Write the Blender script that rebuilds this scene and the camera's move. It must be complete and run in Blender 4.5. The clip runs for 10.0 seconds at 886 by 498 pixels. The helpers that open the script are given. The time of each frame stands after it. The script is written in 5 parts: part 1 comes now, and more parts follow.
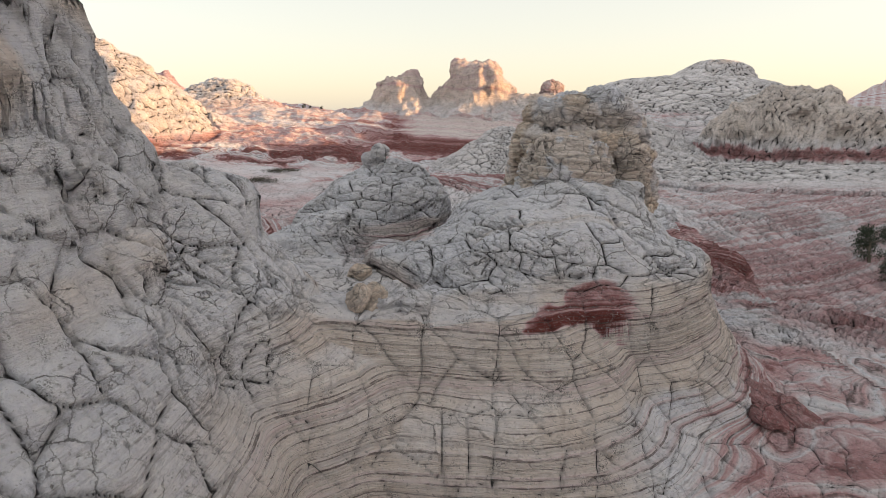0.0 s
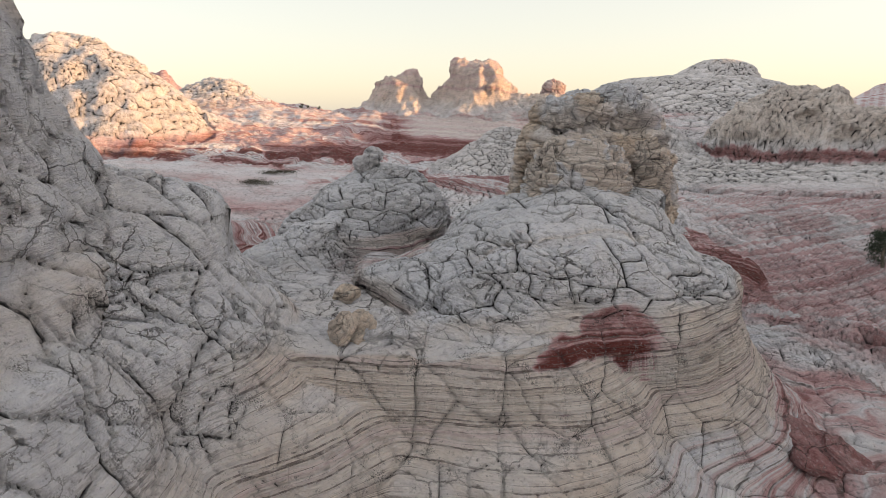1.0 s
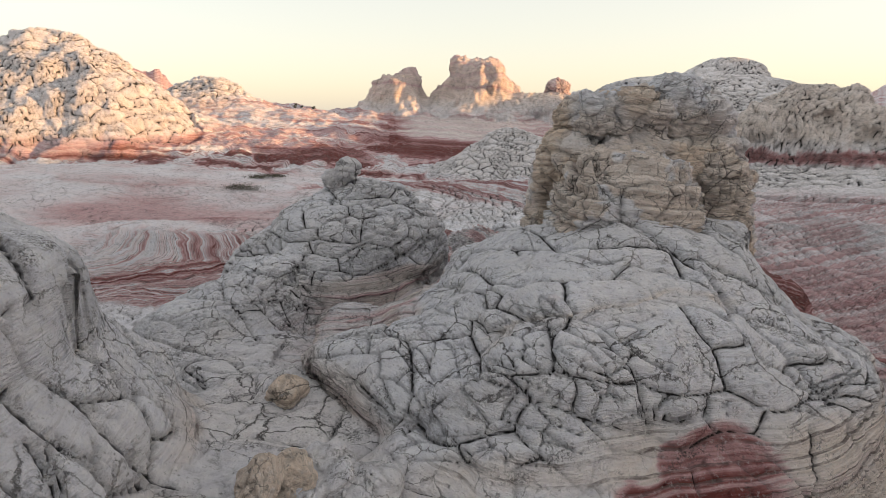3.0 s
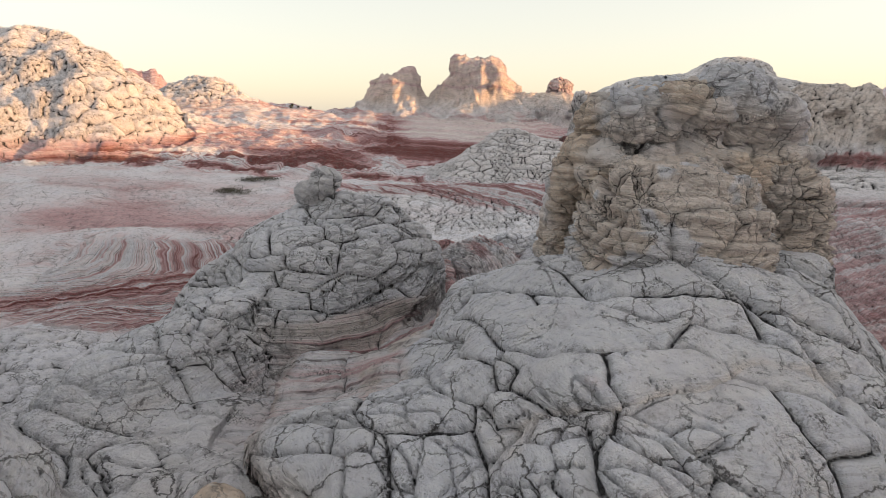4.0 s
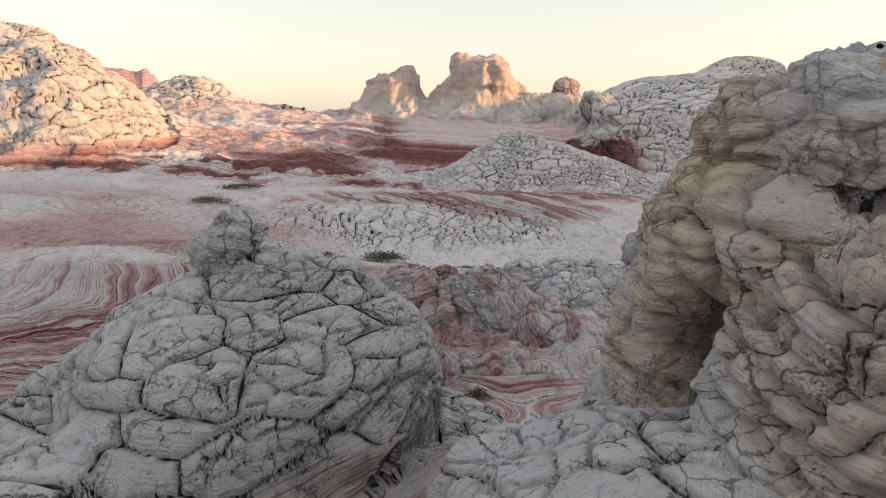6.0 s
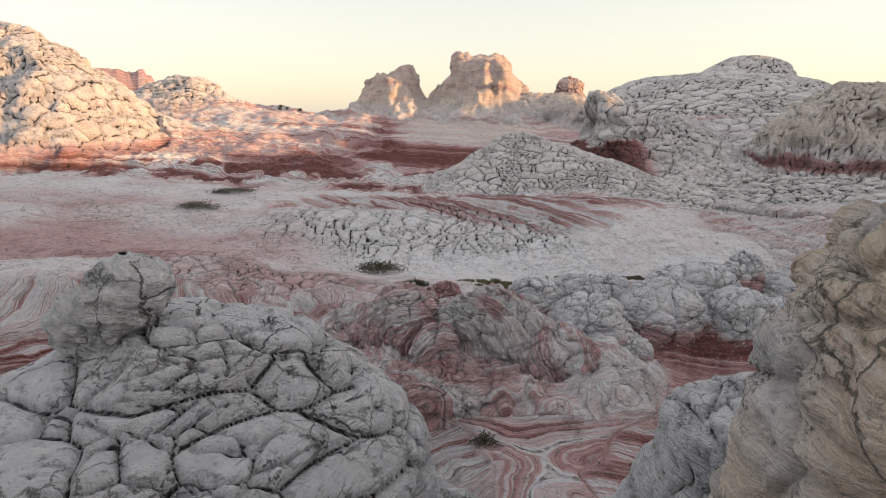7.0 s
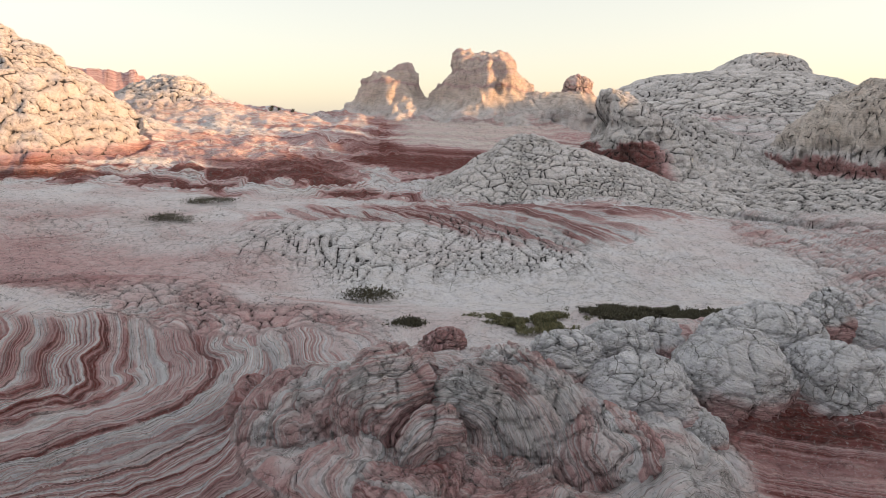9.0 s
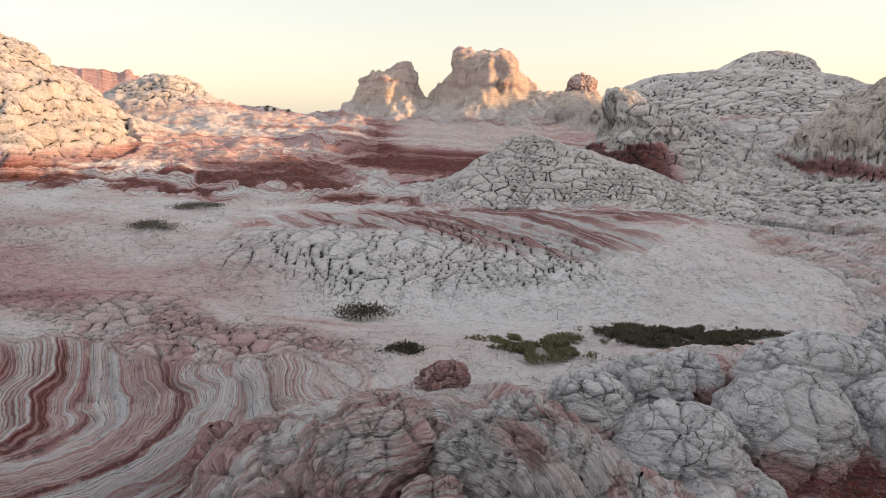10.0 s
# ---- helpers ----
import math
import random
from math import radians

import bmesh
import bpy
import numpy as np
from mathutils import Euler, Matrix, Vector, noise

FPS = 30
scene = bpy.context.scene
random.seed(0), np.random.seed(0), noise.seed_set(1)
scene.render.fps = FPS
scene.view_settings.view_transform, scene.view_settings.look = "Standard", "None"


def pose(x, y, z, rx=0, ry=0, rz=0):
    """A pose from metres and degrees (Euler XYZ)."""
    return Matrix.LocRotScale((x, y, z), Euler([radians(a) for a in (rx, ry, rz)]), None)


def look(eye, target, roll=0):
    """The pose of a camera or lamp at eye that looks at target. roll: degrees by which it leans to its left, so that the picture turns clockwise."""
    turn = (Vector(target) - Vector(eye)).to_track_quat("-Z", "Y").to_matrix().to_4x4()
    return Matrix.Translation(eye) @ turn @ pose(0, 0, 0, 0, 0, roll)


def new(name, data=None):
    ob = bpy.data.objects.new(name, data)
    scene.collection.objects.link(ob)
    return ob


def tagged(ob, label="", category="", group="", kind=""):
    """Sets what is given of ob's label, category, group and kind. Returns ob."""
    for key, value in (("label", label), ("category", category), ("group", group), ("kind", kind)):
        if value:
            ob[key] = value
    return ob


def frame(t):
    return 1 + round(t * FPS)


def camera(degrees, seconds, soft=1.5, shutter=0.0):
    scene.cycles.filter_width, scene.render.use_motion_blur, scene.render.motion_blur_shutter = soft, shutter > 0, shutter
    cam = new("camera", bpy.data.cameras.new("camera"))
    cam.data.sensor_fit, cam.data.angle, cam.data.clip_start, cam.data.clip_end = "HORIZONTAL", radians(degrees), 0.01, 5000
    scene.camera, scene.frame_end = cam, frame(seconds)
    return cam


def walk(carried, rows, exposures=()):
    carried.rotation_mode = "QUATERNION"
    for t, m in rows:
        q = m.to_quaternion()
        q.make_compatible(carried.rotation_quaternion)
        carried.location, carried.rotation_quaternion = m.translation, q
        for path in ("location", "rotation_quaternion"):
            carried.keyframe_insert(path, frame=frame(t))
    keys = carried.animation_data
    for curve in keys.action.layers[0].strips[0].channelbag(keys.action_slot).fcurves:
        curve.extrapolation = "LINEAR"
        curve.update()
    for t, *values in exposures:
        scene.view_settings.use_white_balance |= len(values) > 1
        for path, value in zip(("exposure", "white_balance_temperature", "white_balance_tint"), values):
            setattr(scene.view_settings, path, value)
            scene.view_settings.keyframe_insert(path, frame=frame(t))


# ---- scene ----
cam = camera(72.0, 10.0, soft=0.55)
METRES, EYE, TILT, LEAN, TURN = 20.0, 12.0, -12.70, 0.0, 0.0
ROWS = [
    (0.0, 0.0000, 0.0000, 0.0000, 0.00, 0.00, -0.00),
    (0.5, 0.0007, 0.0371, 0.0084, 0.00, -0.01, -0.00),
    (1.0, 0.0019, 0.0802, 0.0184, -0.01, 0.01, -0.00),
    (1.5, 0.0029, 0.1279, 0.0294, -0.00, 0.01, 0.01),
    (2.0, 0.0045, 0.1793, 0.0409, -0.00, 0.00, -0.01),
    (2.5, 0.0059, 0.2333, 0.0532, 0.01, 0.00, -0.01),
    (4.0, 0.0115, 0.4072, 0.0932, 0.02, 0.03, -0.04),
    (4.5, 0.0133, 0.4659, 0.1067, 0.02, 0.04, -0.06),
    (5.0, 0.0148, 0.5273, 0.1209, 0.04, 0.10, -0.09),
    (5.5, 0.0153, 0.5881, 0.1349, 0.06, 0.11, -0.07),
    (6.0, 0.0153, 0.6494, 0.1487, 0.08, 0.13, -0.04),
    (7.5, 0.0163, 0.8376, 0.1888, 0.18, 0.25, 0.07),
    (8.0, 0.0166, 0.8998, 0.2028, 0.21, 0.27, 0.11),
    (8.5, 0.0167, 0.9626, 0.2171, 0.23, 0.28, 0.13),
    (9.0, 0.0166, 1.0257, 0.2312, 0.26, 0.28, 0.17),
    (9.5, 0.0167, 1.0883, 0.2454, 0.29, 0.29, 0.20),
    (10.0, 0.0172, 1.1511, 0.2595, 0.31, 0.29, 0.24),
]
walk(cam, [(t, pose(0, 0, EYE, TILT, LEAN, TURN) @ pose(METRES * x, METRES * y, METRES * z, 90 + pitch, roll, yaw)) for t, x, y, z, yaw, pitch, roll in ROWS])

# ---- light ----
SUN_AZ, SUN_EL = -9.0, 7.0      # degrees from +x towards +y; above the horizon
world = bpy.data.worlds.new("dusk_sky")
scene.world = world
world.use_nodes = True
wn = world.node_tree
sky = wn.nodes.new("ShaderNodeTexSky")
sky.sky_type = "NISHITA"
sky.sun_disc = False
sky.sun_elevation = radians(SUN_EL)
sky.sun_rotation = radians(90 - SUN_AZ)
sky.air_density, sky.dust_density, sky.ozone_density = 1.0, 1.2, 1.0
haze = wn.nodes.new("ShaderNodeGamma")       # evening haze evens the sky out
haze.inputs[1].default_value = 0.8
tint = wn.nodes.new("ShaderNodeMix")
tint.data_type, tint.blend_type = "RGBA", "MULTIPLY"
tint.inputs[0].default_value = 1.0
tint.inputs[7].default_value = (0.97, 0.90, 0.89, 1)
wn.links.new(sky.outputs[0], haze.inputs[0])
wn.links.new(haze.outputs[0], tint.inputs[6])
veil = wn.nodes.new("ShaderNodeMix")         # thin bright veil over the whole sky
veil.data_type, veil.blend_type = "RGBA", "MIX"
veil.inputs[0].default_value = 0.68
veil.inputs[7].default_value = (1.36, 1.265, 1.105, 1)
wn.links.new(tint.outputs[2], veil.inputs[6])
wn.links.new(veil.outputs[2], wn.nodes["Background"].inputs[0])
wn.nodes["Background"].inputs[1].default_value = 0.445
lamp = bpy.data.lights.new("sun", "SUN")
lamp.energy, lamp.angle, lamp.color = 5.0, radians(0.6), (1.0, 0.54, 0.22)
sun_to = Vector((math.cos(radians(SUN_EL)) * math.cos(radians(SUN_AZ)), math.cos(radians(SUN_EL)) * math.sin(radians(SUN_AZ)), math.sin(radians(SUN_EL))))
sun = new("sun", lamp)
sun.matrix_world = look(sun_to * 200, (0, 0, 0))
scene.view_settings.exposure = 0.54

# ---- noise on arrays ----
F = np.float32


def hash01(ix, iy, iz, seed):
    h = (ix.astype(np.uint32) * np.uint32(374761393) + iy.astype(np.uint32) * np.uint32(668265263)
         + iz.astype(np.uint32) * np.uint32(2147483647) + np.uint32((seed * 974634777 + 12345) & 0xFFFFFFFF))
    h ^= h >> np.uint32(13)
    h *= np.uint32(1274126177)
    h ^= h >> np.uint32(16)
    h *= np.uint32(2246822519)
    h ^= h >> np.uint32(13)
    return (h & np.uint32(0xFFFFFF)).astype(F) / F(16777216)


def vnoise(p, scale, seed=0):
    """Smooth noise, -1 to 1; scale is the size of a lump in metres."""
    q = p / F(scale)
    i = np.floor(q).astype(np.int32)
    f = (q - i).astype(F)
    f = f * f * f * (f * (f * 6 - 15) + 10)
    out = np.zeros(p.shape[:-1], F)
    for c in range(8):
        a, b, d = c & 1, (c >> 1) & 1, c >> 2
        w = (f[..., 0] if a else 1 - f[..., 0]) * (f[..., 1] if b else 1 - f[..., 1]) * (f[..., 2] if d else 1 - f[..., 2])
        out += w * hash01(i[..., 0] + a, i[..., 1] + b, i[..., 2] + d, seed)
    return out * 2 - 1


def fbm(p, scale, octaves=3, seed=0, gain=0.5):
    out, amp = np.zeros(p.shape[:-1], F), 1.0
    for k in range(octaves):
        out += F(amp) * vnoise(p, scale / 2 ** k, seed + 17 * k)
        amp *= gain
    return out


def cells(p, seed=0, flat=False):
    """Distance to the border between cells (F2 - F1) and a random number for each cell; cells are one unit wide."""
    i = np.floor(p).astype(np.int32)
    f1 = np.full(p.shape[:-1], 9, F)
    f2 = f1.copy()
    tone = np.zeros(p.shape[:-1], F)
    for a in (-1, 0, 1):
        for b in (-1, 0, 1):
            for c in ((0,) if flat else (-1, 0, 1)):
                ix, iy, iz = i[..., 0] + a, i[..., 1] + b, (i[..., 2] * 0 if flat else i[..., 2] + c)
                dx = ix + hash01(ix, iy, iz, seed) - p[..., 0]
                dy = iy + hash01(ix, iy, iz, seed + 1) - p[..., 1]
                d = dx * dx + dy * dy
                if not flat:
                    dz = iz + hash01(ix, iy, iz, seed + 2) - p[..., 2]
                    d = d + dz * dz
                near = d < f1
                f2 = np.where(near, f1, np.minimum(f2, d))
                tone = np.where(near, hash01(ix, iy, iz, seed + 3), tone)
                f1 = np.where(near, d, f1)
    return np.sqrt(f2) - np.sqrt(f1), tone


def ramp(a, b, v):
    t = np.clip((v - a) / (b - a), 0, 1)
    return t * t * (3 - 2 * t)


def layers(s, seed=0):
    """Hardness of the beds along the coordinate s (one unit is one bed), -1 to 1, with sharp steps."""
    p = np.zeros(s.shape + (3,), F)
    i = np.floor(s)
    f = s - i
    p[..., 0] = 0
    z = np.zeros(s.shape, np.int32)
    a, b = hash01(i.astype(np.int32), z, z, seed), hash01(i.astype(np.int32) + 1, z, z, seed)
    w = ramp(0.62, 1.0, f)
    return (a * (1 - w) + b * w) * 2 - 1 + 0.35 * np.sin(np.pi * f)


# ---- meshes from grids ----
def grid_object(name, P, attrs, material, parent=None, wrap=True):
    """One mesh of quads over a grid of places (rows, columns, 3)."""
    r, c = P.shape[:2]
    idx = np.arange(r * c, dtype=np.int32).reshape(r, c)
    if wrap:
        idx = np.concatenate([idx, idx[:, :1]], 1)
    q = np.stack([idx[:-1, :-1], idx[:-1, 1:], idx[1:, 1:], idx[1:, :-1]], -1).reshape(-1, 4)
    me = bpy.data.meshes.new(name)
    me.vertices.add(r * c)
    me.vertices.foreach_set("co", np.ascontiguousarray(P, F).ravel())
    me.loops.add(q.size)
    me.loops.foreach_set("vertex_index", q.ravel())
    me.polygons.add(len(q))
    me.polygons.foreach_set("loop_start", np.arange(0, q.size, 4, dtype=np.int32))
    me.update(calc_edges=True)
    me.polygons.foreach_set("use_smooth", np.ones(len(q), bool))
    for key, v in attrs.items():
        me.attributes.new(key, "FLOAT", "POINT").data.foreach_set("value", np.ascontiguousarray(np.broadcast_to(v, (r, c)), F).ravel())
    me.materials.append(material)
    ob = new(name, me)
    if parent:
        ob.parent = parent
    return ob


def normals(P, wrap=True):
    if wrap:
        Q = np.concatenate([P[:, -1:], P, P[:, :1]], 1)
        du = (Q[:, 2:] - Q[:, :-2])
    else:
        du = np.gradient(P, axis=1)
    n = np.cross(du, np.gradient(P, axis=0))
    return (n / np.maximum(np.linalg.norm(n, axis=-1, keepdims=True), 1e-9)).astype(F)


def spline(rows, n):
    """Points along a smooth line through the rows, evenly spaced."""
    k = np.array(rows, float)
    e = np.concatenate([[2 * k[0] - k[1]], k, [2 * k[-1] - k[-2]]])
    t = np.linspace(0, len(k) - 1, 40 * len(k))
    i = np.minimum(t.astype(int), len(k) - 2)
    f = (t - i)[:, None]
    a, b, c, d = e[i], e[i + 1], e[i + 2], e[i + 3]
    v = 0.5 * (2 * b + (c - a) * f + (2 * a - 5 * b + 4 * c - d) * f ** 2 + (3 * b - a - 3 * c + d) * f ** 3)
    step = np.linalg.norm(np.diff(v[:, [0, 3, 4]], axis=0), axis=1) + 0.5 * np.linalg.norm(np.diff(v[:, 1:3], axis=0), axis=1)
    s = np.concatenate([[0], np.cumsum(step)])
    u = np.linspace(0, s[-1], n)
    return np.stack([np.interp(u, s, v[:, j]) for j in range(v.shape[1])], 1)


def rings(rows, around, up, turn=0.0, power=2.0):
    """A lofted body: rows of (z, centre x, centre y, radius x, radius y) from foot to top."""
    v = spline(rows, up)
    th = np.linspace(0, 2 * np.pi, around, endpoint=False)
    c, s = np.cos(th), np.sin(th)
    k = (np.abs(c) ** power + np.abs(s) ** power) ** (-1 / power)
    lx, ly = np.maximum(v[:, 3], 0.01)[:, None] * (k * c), np.maximum(v[:, 4], 0.01)[:, None] * (k * s)
    a = radians(turn)
    return np.stack([v[:, 1:2] + lx * math.cos(a) - ly * math.sin(a), v[:, 2:3] + lx * math.sin(a) + ly * math.cos(a), np.broadcast_to(v[:, :1], lx.shape)], -1).astype(F)


def cracked(P, size, squash=(1, 1, 1), seed=0, wide=0.11, sway=0.3, second=1.0):
    """Plates parted by narrow joints: groove depth, rounded rim, a number for each plate, and the distance to the joint."""
    w = np.stack([fbm(P, 2.2 * size, 2, seed + 40 + k) for k in range(3)], -1)
    q = (P + F(sway * size) * w) * np.array(squash, F) / F(size)
    edge, tone = cells(q, seed + 5)
    cut = 1 - ramp(0.3 * wide, wide, edge)
    rim = ramp(0.0, 0.35, edge)
    edge2, _ = cells(q * F(2.2) + F(3.1), seed + 9)
    some = second * ramp(0.0, 0.25, fbm(P, 2 * size, 2, seed + 77))
    cut = np.maximum(cut, 0.6 * (1 - ramp(0.02, 0.2, edge2)) * some)
    gap = np.minimum(0.5 * edge * size, 0.36 * edge2 * size / np.maximum(some, 0.02))
    return cut, rim, tone, gap


def across(gap, P, wrap=True):
    """Distance to the joint along the surface."""
    slope = np.zeros(gap.shape, F)
    for axis in (0, 1):
        if axis == 1 and wrap:
            dg, dp = np.roll(gap, -1, 1) - gap, np.roll(P, -1, 1) - P
            v = np.abs(dg) / np.maximum(np.linalg.norm(dp, axis=-1), 0.004)
            v = np.maximum(v, np.roll(v, 1, 1))
        else:
            v = np.abs(np.diff(gap, axis=axis)) / np.maximum(np.linalg.norm(np.diff(P, axis=axis), axis=-1), 0.004)
            pad = [(0, 0), (0, 0)]
            pad[axis] = (0, 1)
            fwd = np.pad(v, pad)
            pad[axis] = (1, 0)
            v = np.maximum(fwd, np.pad(v, pad))
        slope = np.maximum(slope, v)
    return (gap / np.clip(slope, 0.08, 1.2)).astype(F)


def plates(dist, size, rise, depth, wide):
    """Rounded plates parted by narrow joints, from the distance to the joint along the surface."""
    return rise * (1 - np.exp(-dist / F(0.15 * size))) - depth * np.exp(-(dist / F(wide)) ** 2)


def wrinkle(P, bed, seed, amp):
    """Gnarled ridges drawn out along the beds."""
    q = np.stack([P[..., 0] * 1.1, P[..., 1] * 1.1, bed * 5.0], -1).astype(F)
    return F(amp) * (0.5 - 2.0 * np.abs(vnoise(q, 0.55, seed + 81)) + 0.5 - np.abs(vnoise(q, 0.24, seed + 82)))


def clefts(P, size, seed, wrap=True):
    """Distance to long winding clefts."""
    q = P + F(0.12 * size) * np.stack([vnoise(P, 0.3 * size, seed + k) for k in range(3)], -1)
    return across(F(0.6 * size) * np.abs(vnoise(q, size, seed + 5)), P, wrap)


def weather(P, lump=(0.3, 2.0), plate=(0.06, 0.6), beds=(0.04, 0.12), dip=(0, 0, 1), squash=(1, 1, 1), bed_mask=None, plate_mask=None, seed=0, wrap=True, fine=0.014, bed_fn=None, sway=0.3, joint=0.03, cleft=None):
    """Weathers a body: lumps, cracked plates and bedding ledges. Returns places, and the bedding coordinate, groove and plate tone."""
    n = normals(P, wrap)
    P = P + n * (lump[0] * fbm(P, lump[1], 4, seed, 0.5))[..., None]
    n = normals(P, wrap)
    w = np.stack([fbm(P, 1.6, 2, seed + 40 + k) for k in range(3)], -1)
    bed = (P + F(sway) * w) @ np.array(dip, F) / F(np.linalg.norm(dip))
    if bed_fn is not None:
        bed = bed_fn(P + 0.25 * w)
    cut, rim, tone, gap = cracked(P, plate[1], squash, seed)
    pm = 1.0 if plate_mask is None else plate_mask(P)
    bm = 0.0 if bed_mask is None else bed_mask(P)
    far_off = across(gap, P, wrap)
    d = pm * (plates(far_off, 0.6 * plate[1], plate[0], plate[0], 0.045) + 0.35 * plate[0] * (tone - 0.5))
    d = d + bm * beds[0] * (layers(bed / beds[1], seed) + 0.6 * layers(bed / (beds[1] * 0.37), seed + 3))
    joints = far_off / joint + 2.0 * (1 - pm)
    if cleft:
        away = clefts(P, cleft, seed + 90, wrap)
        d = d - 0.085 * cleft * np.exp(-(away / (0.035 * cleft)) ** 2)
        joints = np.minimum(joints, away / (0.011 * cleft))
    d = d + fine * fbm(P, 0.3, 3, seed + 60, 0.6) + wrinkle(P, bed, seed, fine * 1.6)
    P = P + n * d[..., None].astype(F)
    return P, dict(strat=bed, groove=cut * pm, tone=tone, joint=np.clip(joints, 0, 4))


# ---- materials ----
def link(mat, a, b):
    mat.node_tree.links.new(a, b)


def node(mat, kind, **inputs):
    n = mat.node_tree.nodes.new(kind)
    for k, v in inputs.items():
        n.inputs[k.replace("_", " ")].default_value = v
    return n


def attribute(mat, name):
    n = mat.node_tree.nodes.new("ShaderNodeAttribute")
    n.attribute_name = name
    return n.outputs["Fac"]


def calc(mat, op, a, b=None, c=None, clamp=False):
    n = mat.node_tree.nodes.new("ShaderNodeMath")
    n.operation, n.use_clamp = op, clamp
    for k, v in enumerate((a, b, c)):
        if v is None:
            continue
        if isinstance(v, (int, float)):
            n.inputs[k].default_value = v
        else:
            link(mat, v, n.inputs[k])
    return n.outputs[0]


def blend(mat, fac, a, b, mode="MIX"):
    n = mat.node_tree.nodes.new("ShaderNodeMix")
    n.data_type, n.blend_type = "RGBA", mode
    for sock, v in ((n.inputs[0], fac), (n.inputs[6], a), (n.inputs[7], b)):
        if isinstance(v, (int, float)):
            sock.default_value = v
        elif isinstance(v, tuple):
            sock.default_value = (*v, 1)
        else:
            link(mat, v, sock)
    return n.outputs[2]


def stops(mat, fac, *rows):
    n = mat.node_tree.nodes.new("ShaderNodeValToRGB")
    el = n.color_ramp.elements
    while len(el) < len(rows):
        el.new(0.5)
    for e, (p, c) in zip(el, rows):
        e.position, e.color = p, (*c, 1) if isinstance(c, tuple) else (c, c, c, 1)
    link(mat, fac, n.inputs[0])
    return n.outputs[0]


def grain(mat, scale, detail=4, rough=0.6, w=None):
    n = mat.node_tree.nodes.new("ShaderNodeTexNoise")
    n.inputs["Scale"].default_value, n.inputs["Detail"].default_value, n.inputs["Roughness"].default_value = scale, detail, rough
    if w is not None:
        n.noise_dimensions = "1D"
        link(mat, w, n.inputs["W"])
    else:
        g = mat.node_tree.nodes.new("ShaderNodeNewGeometry")
        link(mat, g.outputs["Position"], n.inputs["Vector"])
    return n.outputs[0]


def plain(name):
    mat = bpy.data.materials.new(name)
    mat.use_nodes = True
    return mat, mat.node_tree.nodes["Principled BSDF"]


